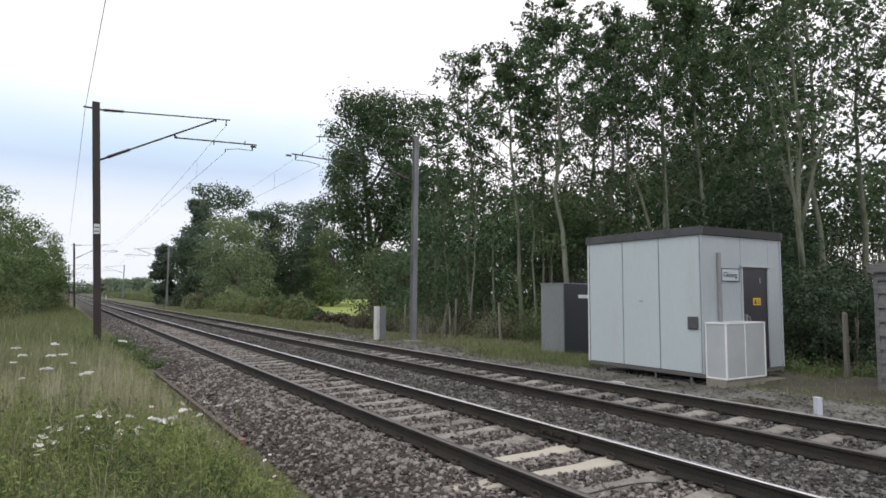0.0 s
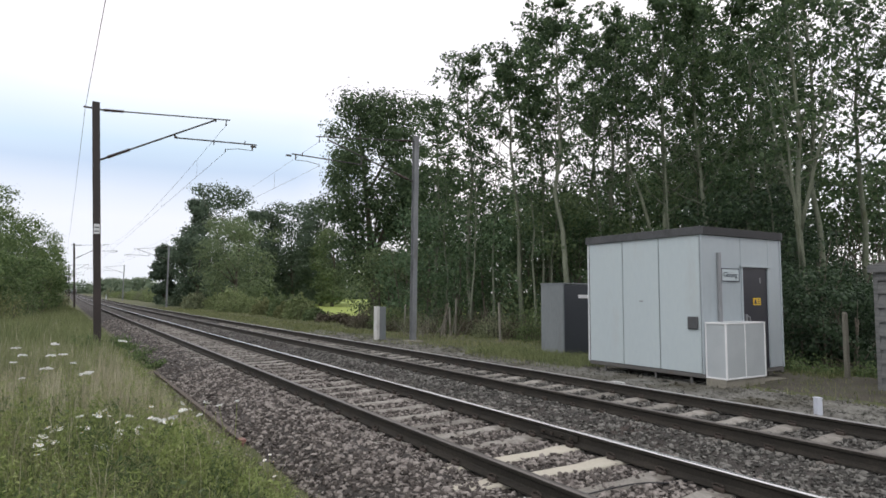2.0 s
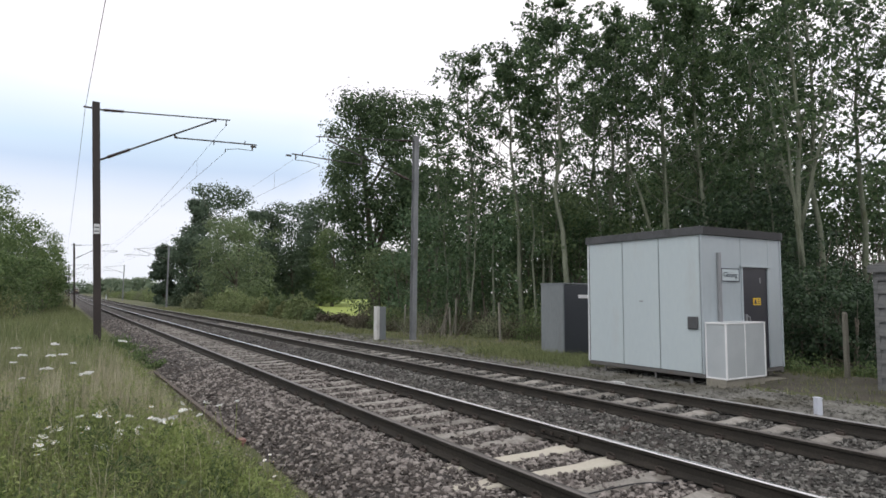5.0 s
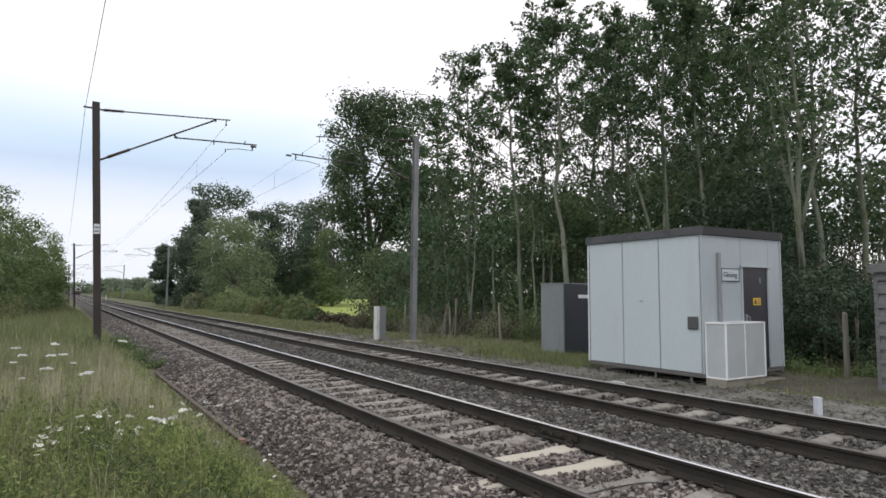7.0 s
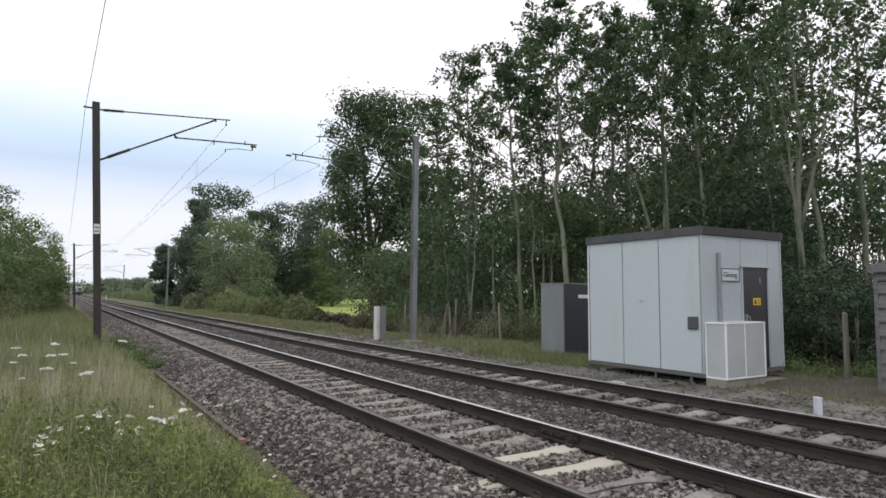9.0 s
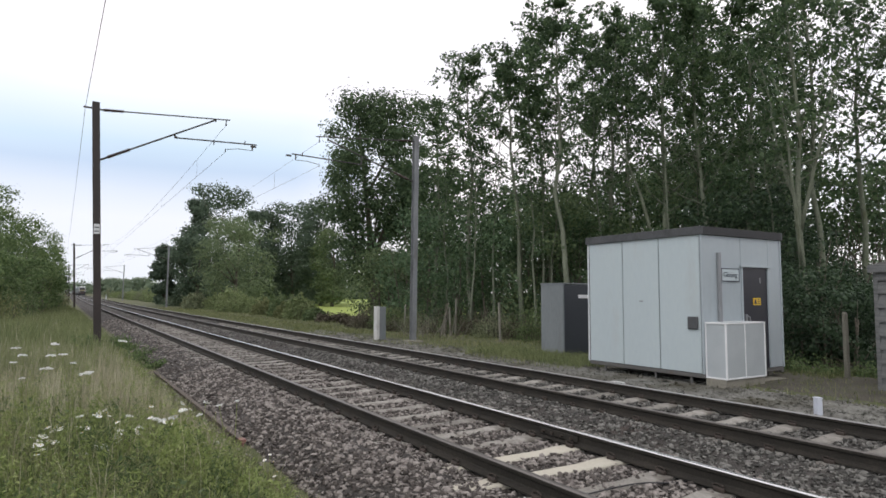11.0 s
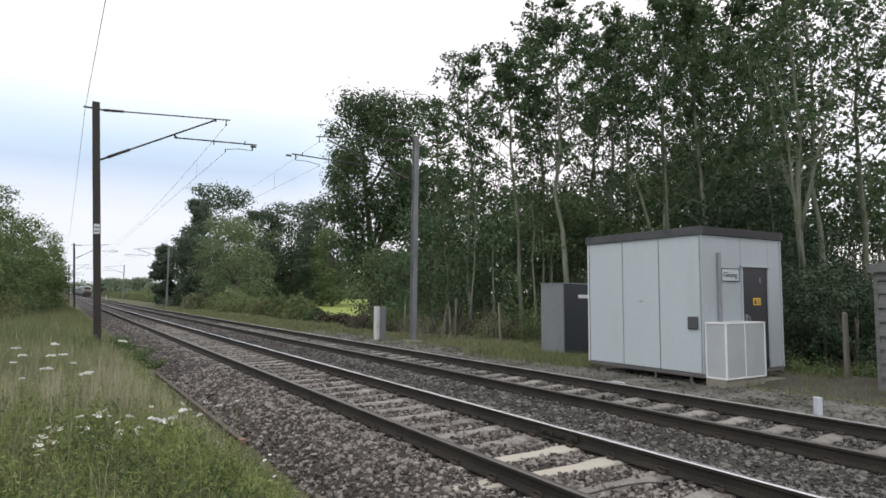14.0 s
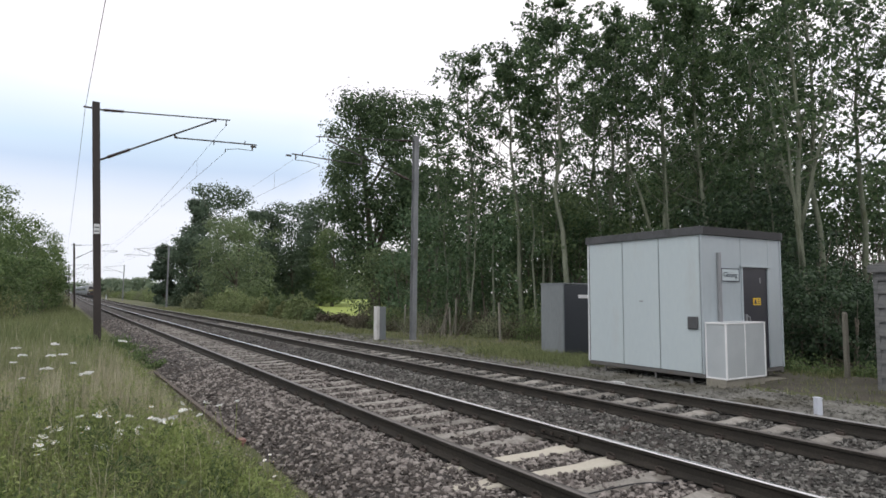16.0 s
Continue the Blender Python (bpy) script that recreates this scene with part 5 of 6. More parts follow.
def shell_leaves(name, lobes, count, size, mat, rng, tilt=0.55, narrow=0.75, hollow=0.72):
    """Leaves that lie like scales over rounded boughs: lobes are rows of centre and radius."""
    lobes = np.asarray(lobes)
    c, rad = lobes[:, :3], lobes[:, 3]
    k = rng.choice(len(c), count, p=rad ** 2 / (rad ** 2).sum())
    u = unit(rng, count)
    # each bough is knobbly, with sprays that stand out of it
    ph = rng.uniform(0, 6.283, (len(c), 3))[k]
    knob = 1 + 0.22 * np.sin(u[:, 0] * 5 + ph[:, 0]) * np.sin(u[:, 1] * 5 + ph[:, 1]) + 0.16 * np.sin(u[:, 2] * 9 + u[:, 0] * 7 + ph[:, 2])
    p = c[k] + u * (rad[k] * knob * (rng.uniform(hollow, 1.05, count) + 0.16 * np.abs(rng.normal(0, 1, count))))[:, None] * np.array([1, 1, 0.82])
    deep = np.zeros(count, bool)
    for j in range(len(c)):
        deep |= (np.linalg.norm((p - c[j]) / np.array([1, 1, 0.82]), axis=1) < 0.66 * rad[j]) & (k != j)
    keep = (~deep | (rng.uniform(0, 1, count) < 0.25)) & (p[:, 2] > 0.02)
    p, u = p[keep], u[keep]
    n = len(p)
    up = u + tilt * unit(rng, n) + np.array([0, 0, 0.2])
    up /= np.linalg.norm(up, axis=1, keepdims=True) + 1e-9
    a = np.cross(up, unit(rng, n)); a /= np.linalg.norm(a, axis=1, keepdims=True) + 1e-9
    b = np.cross(up, a)
    z = (size * rng.uniform(0.55, 1.35, n))[:, None]
    v = np.stack([p - a * z * 0.5, p + b * z * narrow * 0.5 - up * z * 0.12, p + a * z * 0.5, p - b * z * narrow * 0.5 - up * z * 0.12], 1)
    base = np.arange(n)[:, None] * 4
    return raw_mesh(name, v.reshape(-1, 3), np.concatenate([base + [0, 1, 2], base + [0, 2, 3]], 0), mat)


def broadleaf(name, label, x, y, h, radius, base, leaf, count, size, seed, lobes=44, lobe=0.30, bark=None, group="", category="tree", trunk_r=0.28, top=0.0, stems=1, hollow=0.72):
    """Full-crowned tree or shrub: a trunk or several stems, limbs out to the boughs, leaves in rounded uneven masses.
    base: the crown's lower edge; top: above 0 the crown is widest high up."""
    rng = np.random.default_rng(seed)
    t = thing(name, label, category, pose(x, y, float(ground_z(x, y))), group=group)
    mid, half = (h + base) / 2, (h - base) / 2
    rows = []
    for i in range(lobes):
        d = unit(rng, 1)[0] * rng.uniform(0.25, 1) ** 0.45
        s = lobe * radius * rng.uniform(0.6, 1.25)
        wide = (1.22 * radius - 0.8 * s) * (1 + top * d[2]) * rng.uniform(0.8, 1.12)
        rows.append((d[0] * wide, d[1] * wide, mid + max(-half + 0.5 * s, min(half - 0.78 * s, d[2] * 1.3 * half)), s))
    wood = Shape()
    feet = [(0.0, 0.0)] if stems == 1 else [(rng.normal(0, radius * 0.3), rng.normal(0, radius * 0.3)) for _ in range(stems)]
    for fx, fy in feet:
        spine = limb_points((fx, fy, -0.15), (rng.normal(0, 0.06), rng.normal(0, 0.06), 1), h * (0.86 if stems == 1 else 0.7), rng, 0.1, 6, 0.1)
        wood.tube(spine, [trunk_r * (1.2 - 1.05 * i / 6) for i in range(7)], 7)
        for j in rng.choice(len(rows), min(len(rows), 12 if stems == 1 else 3), replace=False):
            e = Vector(rows[j][:3])
            q = min(5, max(1, int(6 * max(0.1, e.z - radius * 0.5) / h)))
            wood.tube([spine[q], spine[q].lerp(e, 0.5) + Vector((0, 0, -0.05 * radius)), e], [trunk_r * 0.38, trunk_r * 0.24, trunk_r * 0.08], 5)
    part("trunk" if stems == 1 else "woody_base", wood, bark or M["bark"], t, smooth=True)
    crown = new("crown" if stems == 1 else "foliage", shell_leaves("crown", rows, count, size, leaf, rng, hollow=hollow))
    crown.parent = t
    return t


POPLAR = "tall slender poplar with pale trunk and loose dark green crown"
# the wood behind the hut: (x, y, height, crown radius, crown base, trunk radius, lean, leaves)
WOOD_EDGE = [
    (16.17, 24.11, 13.7, 1.9, 4.0, 0.14, (0.0, 0.0), 7000),
    (16.99, 21.26, 13.0, 1.7, 4.6, 0.13, (-0.03, 0.02), 6500),
    (17.19, 18.80, 14.5, 1.9, 4.6, 0.14, (-0.01, 0.0), 8000),
    (20.35, 23.90, 15.5, 2.0, 4.6, 0.15, (0.0, 0.0), 8000),
    (20.13, 19.35, 15.5, 2.0, 4.4, 0.13, (0.01, 0.0), 8500),
    (23.71, 24.20, 16.5, 2.2, 5.0, 0.16, (0.0, 0.0), 8000),
    (19.56, 16.19, 14.5, 2.1, 3.6, 0.15, (-0.01, 0.0), 6480),
    (24.43, 21.42, 16.5, 2.3, 4.0, 0.15, (0.0, 0.0), 9000),
    (20.22, 14.61, 14.5, 2.1, 3.6, 0.13, (0.015, 0.0), 6480),
    (25.09, 18.67, 16.0, 2.4, 3.5, 0.16, (0.0, 0.0), 6480),
    (22.62, 14.32, 15.0, 2.3, 3.8, 0.14, (0.0, 0.0), 6480),
]
WOOD_DEPTH = [
    (19.41, 10.42, 13.5, 2.0, 4.0, 0.115, (-0.02, 0.0), 3744),
    (22.15, 11.09, 14.0, 2.2, 4.6, 0.125, (0.0, 0.0), 3456),
    (25.24, 11.55, 14.5, 2.2, 5.2, 0.135, (0.01, 0.0), 3744),
    (29.90, 16.91, 16.5, 2.5, 4.5, 0.16, (0.0, 0.0), 4680),
    (29.03, 22.13, 16.5, 2.6, 2.5, 0.16, (0.0, 0.0), 16000),
    (30.09, 20.31, 16.5, 2.6, 2.5, 0.16, (0.0, 0.0), 18000),
    (32.63, 19.93, 16.5, 2.6, 3.0, 0.16, (0.0, 0.0), 17000),
    (24.34, 9.76, 13.5, 2.2, 4.5, 0.17, (0.0, 0.0), 3240),
    (17.75, 29.85, 13.2, 1.7, 2.6, 0.14, (0.0, 0.0), 5200),
]
for i, (x, y, h, r, b, tr, ln, cnt) in enumerate(WOOD_EDGE + WOOD_DEPTH):
    tree("poplar_tree", POPLAR, x, y, h, r, b + (1.6 if cnt < 12000 else 0), M["leaf"], M["bark_pale"], int(cnt * (0.58 if i < 9 else 0.8)), 0.172, 100 + i, tr, ln, limbs=26, clump=0.36, top_light=(0.32 if i < 11 else 0.75) if cnt < 12000 else 1.0, top_heavy=1.0 if cnt < 12000 else 0.4, group="poplars of the wood", fork=3 if i == 11 else 1 if i in (12, 6, 14) else 0)

broadleaf("oak_tree", "broad dark green oak behind the fence", 19.75, 41.65, 17.0, 3.95, 2.8, M["leaf_oak"], 46000, 0.205, 46, lobes=150, lobe=0.26, trunk_r=0.34, top=0.04, hollow=0.4)

# thin young stems in front of the undergrowth
SAPLINGS = [(15.55, 23.05, 9.5), (16.3, 22.6, 10.5), (16.75, 20.2, 11), (17.3, 20.0, 10), (17.9, 20.4, 11.5), (19.2, 18.6, 11), (19.9, 18.0, 12), (19.0, 15.2, 10), (16.0, 25.9, 9), (21.0, 15.6, 11.5), (20.6, 12.2, 10)]
for i, (x, y, h) in enumerate(SAPLINGS):
    tree("young_tree", "thin pale-stemmed young tree at the edge of the wood", x, y, h, 0.9, 3.8, M["leaf"], M["bark_pale"], 900, 0.13, 160 + i, 0.055, (0.02 * math.sin(i * 2.1), 0.0), limbs=14, clump=0.35, group="young trees of the wood")

# shrub layer under the poplars
UNDERGROWTH_EDGE = [
    (23.37, 12.69, 4.5, 2.8),
    (23.46, 11.47, 4.5, 2.6),
    (25.60, 11.34, 4.5, 2.6),
    (17.59, 25.58, 6, 6.2),
    (20.74, 27.18, 6, 6.4),
    (18.36, 22.77, 6, 6.6),
    (22.30, 25.05, 6, 6.6),
    (19.46, 20.93, 6, 6.6),
    (22.75, 22.44, 6, 6.4),
    (21.41, 19.74, 6, 6.2),
    (25.46, 21.96, 6, 8.0),
    (17.32, 29.26, 6, 6.6),
    (22.32, 18.02, 6, 7.4),
    (25.73, 19.45, 6, 8.0),
    (23.20, 16.31, 6, 7.4),
]
UNDERGROWTH_DEPTH = [
    (25.96, 16.97, 6, 7.6),
    (20.91, 13.02, 4.5, 6.0),
    (24.53, 14.33, 5, 4.4),
    (17.21, 9.42, 3.2, 2.6),
    (17.06, 8.34, 2.8, 2.1),
    (21.07, 9.41, 3.5, 2.4),
    (23.03, 9.39, 4, 2.6),
    (18.21, 35.74, 6, 5.0),
    (27.75, 14.71, 6, 3.8),
    (26.85, 12.91, 5, 2.6),
    (30.26, 13.18, 6, 2.8),
    (20.93, 11.84, 3.5, 3.4),
    (20.86, 10.71, 3.5, 3.2),
]
# bushes on the hut and shed side take the leaf darkened for canopy shade
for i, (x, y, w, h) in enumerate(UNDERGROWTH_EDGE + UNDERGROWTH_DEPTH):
    # every fifth bush has lighter leaves, painting in patches of light under the trees
    broadleaf("undergrowth_bush", "dense dark green undergrowth below the poplars", x, y, h, w * 0.52, 0.15, M["leaf_shaded" if x > 1.45 * y else "leaf_hedge" if i % 5 == 2 else "leaf_shrub" if i % 3 else "leaf"], 7600 if h > 4 else 5200, 0.135 if h > 4 else 0.10, 200 + i, lobes=48, lobe=0.27, group="undergrowth of the wood", category="bush", trunk_r=0.05, stems=6, hollow=0.55)

# ---- middle distance beyond the hedge ----
FAR = [
    # x, y, height, radius, crown base, leaf, label
    (19.74, 99.22, 18.94, 6.0, 3.0, "leaf_copse", "tall dark green tree beyond the hedge"),
    (18.2, 106.4, 17.6, 2.4, 4.0, "leaf_copse", "tall dark green tree beyond the hedge"),
    (18.10, 77.95, 11.4, 4.9, 0.6, "leaf_willow", "rounded grey-green willow beside the track"),
    (16.25, 93.15, 10.2, 4.2, 0.6, "leaf_copse", "dull green tree beside the track"),
    (12.93, 99.86, 9.23, 1.7, 0.5, "leaf_copse", "slim ivy-covered tree beside a mast"),
    (35.40, 109.58, 18.96, 6.5, 3.0, "leaf_copse", "dark broad tree at the edge of the meadow"),
    (37.0, 100.3, 18.46, 5.0, 4.0, "leaf_copse", "dark broad tree at the edge of the meadow"),
    (29.24, 110.99, 17.16, 5.0, 3.0, "leaf_copse", "dull green tree at the edge of the meadow"),
    (36.9, 94.6, 12.6, 3.2, 1.5, "leaf_hedge", "pale green tree at the edge of the meadow"),
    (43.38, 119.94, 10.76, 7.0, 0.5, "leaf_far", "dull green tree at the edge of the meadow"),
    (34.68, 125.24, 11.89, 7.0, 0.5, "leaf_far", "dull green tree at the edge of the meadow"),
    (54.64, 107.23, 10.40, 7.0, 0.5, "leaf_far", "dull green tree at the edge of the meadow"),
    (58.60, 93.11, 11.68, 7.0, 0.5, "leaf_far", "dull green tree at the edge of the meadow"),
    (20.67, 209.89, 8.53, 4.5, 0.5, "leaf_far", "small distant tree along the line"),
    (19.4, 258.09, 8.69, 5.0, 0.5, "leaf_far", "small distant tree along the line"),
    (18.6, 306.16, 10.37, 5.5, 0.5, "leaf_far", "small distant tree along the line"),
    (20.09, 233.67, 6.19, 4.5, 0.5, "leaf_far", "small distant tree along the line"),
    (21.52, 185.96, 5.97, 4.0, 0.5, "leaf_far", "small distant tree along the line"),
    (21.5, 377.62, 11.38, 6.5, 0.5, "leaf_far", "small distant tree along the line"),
]
for i, (x, y, h, r, b, lf, lb) in enumerate(FAR):
    d = math.hypot(x, y)
    near = d < 150
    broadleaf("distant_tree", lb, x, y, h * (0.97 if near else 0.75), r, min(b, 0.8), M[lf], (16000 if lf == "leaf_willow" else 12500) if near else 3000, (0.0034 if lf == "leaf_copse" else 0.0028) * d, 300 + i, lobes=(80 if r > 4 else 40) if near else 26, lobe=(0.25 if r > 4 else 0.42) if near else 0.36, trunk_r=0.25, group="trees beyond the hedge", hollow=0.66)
wood_far = np.random.default_rng(77)
pts = []
for k in range(260):
    px, py = wood_far.uniform(-160, 330), wood_far.uniform(560, 700)
    hgt = wood_far.uniform(7, 15)
    q = unit(wood_far, 60) * wood_far.uniform(0.3, 1, (60, 1)) * np.array([5, 5, hgt * 0.5])
    pts.append(q + np.array([px, py, hgt * 0.5]))
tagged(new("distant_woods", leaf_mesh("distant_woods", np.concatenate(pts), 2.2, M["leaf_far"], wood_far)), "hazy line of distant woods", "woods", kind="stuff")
HEDGE = [
    (13.74, 80.63, 4.0, 2.0, "leaf_pale"), (14.42, 63.82, 4.2, 2.6, "leaf_hedge"), (15.42, 58.52, 3.0, 1.7, "leaf_hedge"), (14.95, 49.44, 2.6, 1.9, "leaf_hedge"), (14.15, 42.90, 2.6, 1.9, "leaf_hedge"),
    (14.82, 72.94, 3.6, 1.8, "leaf_hedge"), (14.58, 40.30, 2.4, 0.85, "leaf_hedge"), (13.52, 94.81, 4.5, 1.6, "leaf_far"), (14.81, 37.82, 2.4, 0.6, "bramble"), (14.99, 34.20, 2.4, 0.65, "bramble"),
    (14.77, 29.64, 2.4, 1.25, "leaf_hedge"), (15.07, 61.08, 3.0, 1.7, "leaf_hedge"), (15.71, 56.00, 3.0, 1.6, "leaf_hedge"), (15.50, 49.11, 2.6, 1.5, "leaf_pale"), (15.36, 44.51, 2.4, 1.5, "leaf_hedge"), (14.04, 31.26, 2.0, 0.55, "bramble"), (14.5, 52.6, 2.8, 1.4, "dull_grass"), (14.4, 46.4, 2.2, 1.2, "dull_grass"), (13.6, 76.5, 3.0, 1.9, "leaf_pale"),
]
THICKET = [(20.6, 37.4, 6, 11.0), (22.4, 34.9, 7, 10.4), (23.49, 31.36, 8, 8.6), (27.25, 32.58, 8, 9.4), (27.11, 29.15, 8, 8.8), (31.89, 30.92, 8, 10.4), (33.09, 29.02, 8, 10.6), (35.04, 27.83, 8, 12.0), (36.99, 26.64, 8, 12.2), (37.09, 24.24, 8, 13.6), (38.94, 23.11, 8, 13.8), (34.02, 19.08, 6, 8.2), (34.55, 17.59, 6, 8.8), (32.81, 15.14, 5.5, 8.4), (35.34, 14.77, 6, 8.9), (39.15, 14.79, 6, 9.1)]
for i, (x, y, w, h) in enumerate(THICKET):
    broadleaf("thicket_bush", "dense dark thicket at the back of the wood", x, y, h, w * 0.5, 0.3 if x < 1.7 * y else 4.4, M["leaf"], (9000 if i < 2 else 4600 if i < 7 else 6500) if x < 1.7 * y else 1800, 0.24, 470 + i, lobes=60, lobe=0.24, group="thicket at the back of the wood", category="bush", trunk_r=0.07, stems=7, hollow=0.5)
FIELD_HEDGE = [(50.38, 216.39, 11, 7.5), (58.46, 219.66, 11, 8.2), (63.38, 210.81, 11, 8.2), (70.95, 210.88, 11, 6.3), (73.41, 196.50, 11, 6.1), (79.07, 191.88, 11, 8.1), (85.52, 189.12, 11, 8.2), (97.79, 198.03, 11, 5.9), (100.47, 187.04, 11, 6.8), (104.69, 179.78, 11, 8.4), (109.20, 173.52, 11, 5.9), (125.35, 184.76, 11, 6.1)]
for i, (x, y, w, h) in enumerate(FIELD_HEDGE):
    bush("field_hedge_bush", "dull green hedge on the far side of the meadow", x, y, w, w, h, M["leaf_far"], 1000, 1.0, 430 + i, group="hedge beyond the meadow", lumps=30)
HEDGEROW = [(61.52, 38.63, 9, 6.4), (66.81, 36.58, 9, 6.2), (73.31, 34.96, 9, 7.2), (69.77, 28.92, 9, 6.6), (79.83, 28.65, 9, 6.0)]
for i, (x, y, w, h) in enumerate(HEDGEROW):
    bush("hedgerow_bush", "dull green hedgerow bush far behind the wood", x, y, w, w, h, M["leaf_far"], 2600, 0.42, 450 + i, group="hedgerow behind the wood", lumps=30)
for i, (x, y, w, h, lf) in enumerate(HEDGE):
    bush("hedge_bush", "brown bramble thicket along the fence" if lf == "bramble" else "tall yellowish grass clump in the hedge" if lf == "dull_grass" else "low rounded hedge bush beside the track", x, y, w * (1.0 if lf == "bramble" else 0.74), w * 0.75, h * (1.0 if lf == "bramble" else 0.92), M[{"leaf_hedge": "leaf_hedge_grey"}.get(lf, lf)] if i % 3 else M[lf], 3000, 0.09 + 0.0013 * y, 400 + i, group="hedge along the track", stem=M["bramble"] if lf == "bramble" else None, dome=0.0 if lf == "bramble" else 0.8)
LEFT = [
    (-4.88, 59.18, 7.0, 8.0), (-3.27, 62.89, 6.0, 7.7), (-2.85, 74.34, 5.5, 7.3), (-1.97, 85.51, 4.6, 6.7), (-5.61, 50.26, 6.0, 8.4), (-1.79, 53.78, 4.0, 3.9), (-1.67, 65.42, 3.0, 3.9), (-2.68, 46.13, 4.0, 3.5), (-3.86, 41.00, 4.0, 3.6),
]
for i, (x, y, w, h) in enumerate(LEFT):
    broadleaf("lineside_bush", "tall bushy olive-green scrub on the bank", x, y, h * 1.01, w * 0.54, 0.2, M["leaf_scrub"], 13000 if h > 5 else 5500, 0.16, 500 + i, lobes=70, lobe=0.24, group="scrub on the bank", category="bush", trunk_r=0.06, stems=7, hollow=0.55)


SCRUB = [(16.05, 119.03, 3.8, 2.9), (16.12, 130.70, 4.8, 2.6), (15.75, 142.63, 3.9, 3.1), (16.45, 159.77, 5.1, 2.6), (15.51, 166.20, 4.5, 2.2), (15.91, 183.52, 3.5, 2.4), (15.52, 195.47, 4.7, 1.9), (15.38, 213.12, 5.1, 2.2), (14.85, 231.01, 4.0, 1.9), (14.74, 254.50, 5.5, 3.0)]
for i, (x, y, w, h) in enumerate(SCRUB):
    bush("scrub_bush", "pale scrubby bush far along the track", x, y, w, w, h, M["leaf_pale" if i % 3 == 0 else "leaf_hedge_grey"], 1200, 0.30, 560 + i, group="scrub far along the track", lumps=22, dome=0.6)
BRACKEN = [(13.75, 30.27, 2.4, 1.4), (13.88, 27.85, 2.4, 1.3), (14.24, 27.04, 2.4, 1.0), (14.57, 25.66, 2.4, 1.2), (14.85, 24.32, 2.4, 1.2), (15.24, 23.50, 2.4, 1.1), (15.43, 22.22, 2.4, 1.5), (15.46, 21.03, 2.4, 1.2), (15.85, 20.20, 2.4, 1.1), (15.80, 19.06, 2.4, 1.4)]
for i, (x, y, w, h) in enumerate(BRACKEN):
    bush("bracken_clump", "dull brown bracken and bramble behind the fence", x, y, w, w * 0.6, h, M[("bracken", "leaf_scrub", "bracken", "leaf_pale")[i % 4]], 3000, 0.065, 580 + i, group="bracken behind the fence", lumps=30, stem=M["bramble"])


for i, (x, y, h) in enumerate([(19.31, 10.37, 4.2), (22.05, 11.04, 5.0), (25.13, 11.50, 5.5), (20.05, 19.28, 5.5)]):
    bush("ivy_growth", "dark green ivy climbing a tree trunk", x, y, 0.55, 0.55, h, M["leaf_oak"], 1300, 0.09, 590 + i, category="ivy", group="ivy on the trunks", lumps=16, low=0.6)


for i, (x, y, w, h) in enumerate([(-2.63, 34.39, 3.0, 1.7), (-2.28, 40.03, 3.0, 1.9), (-1.74, 47.90, 3.0, 2.0), (-1.13, 59.24, 2.6, 2.1), (-0.54, 72.93, 2.4, 2.2)]):
    bush("nettle_patch", "yellow-green nettles at the foot of the scrub", x, y, w, w, h, M["leaf_hedge" if i % 2 else "dull_grass"], 3200, 0.10, 840 + i, category="nettles", group="nettles on the bank", lumps=34, low=0.5)


# ---- grass ----
def blades(name, label, x, y, height, width, mat, seed, bend=0.35, z=ground_z):
    """Tapered, bent blades rooted at the given places."""
    r = np.random.default_rng(seed)
    n = len(x)
    h = height * r.uniform(0.5, 1.25, n)
    a = r.uniform(0, 6.283, n)
    side = np.stack([np.cos(a), np.sin(a), np.zeros(n)], 1) * (width * r.uniform(0.6, 1.4, n))[:, None] * 0.5
    b = r.uniform(0, 6.283, n)
    d = np.stack([np.cos(b), np.sin(b), np.zeros(n)], 1) * (h * np.abs(r.normal(0, bend, n)))[:, None]
    root = np.stack([x, y, z(x, y) - 0.02], 1)
    up = np.array([0, 0, 1.0])
    mid = root + d * 0.3 + up * (h * 0.6)[:, None]
    tip = root + d + up * (h * (1 - 0.25 * np.minimum(1, np.abs(d).max(1) / (h + 1e-6))))[:, None]
    v = np.stack([root - side, root + side, mid - side * 0.75, mid + side * 0.75, tip], 1).reshape(-1, 3)
    k = np.arange(n)[:, None] * 5
    f = np.concatenate([k + [0, 1, 3], k + [0, 3, 2], k + [2, 3, 4]], 0)
    return tagged(new(name, raw_mesh(name, v, f, mat)), label, "grass", kind="stuff")


def verge(n, y0, y1, seed, edge=1.86, power=1.6, left=0.10):
    r = np.random.default_rng(seed)
    y = y0 + (y1 - y0) * r.uniform(0, 1, n) ** power
    lo = -0.9 - left * y
    hi = edge - 0.02 - 0.2 * smooth_step(6.5, 8.5, y) + 0.28 * smooth_step(15, 19, y) - 0.35 * np.abs(r.normal(0, 0.5, n)) + 0.10 * np.sin(y * 1.7) - 0.18 * smooth_step(5.0, 3.0, y)
    x = lo + (hi - lo) * r.uniform(0, 1, n) ** 0.9
    return x, y - 2.0 * np.random.default_rng(seed + 999).uniform(0, 1, n) ** 5, r


def low_by_rail(x, y):
    """Growth stays short along the old rail at the ballast edge."""
    return 1 - 0.60 * smooth_step(0.75, 1.75, x) * (0.25 + 0.75 * smooth_step(6.2, 8.0, y))


x, y, r = verge(12000, 2.2, 14, 21)
blades("meadow_grass", "long green meadow grass on the railway verge", x, y, 0.27 * low_by_rail(x, y), 0.0055, M["grass"], 22, bend=0.5)
r = np.random.default_rng(29)
y = 2.6 + 13 * r.uniform(0, 1, 7000) ** 1.3
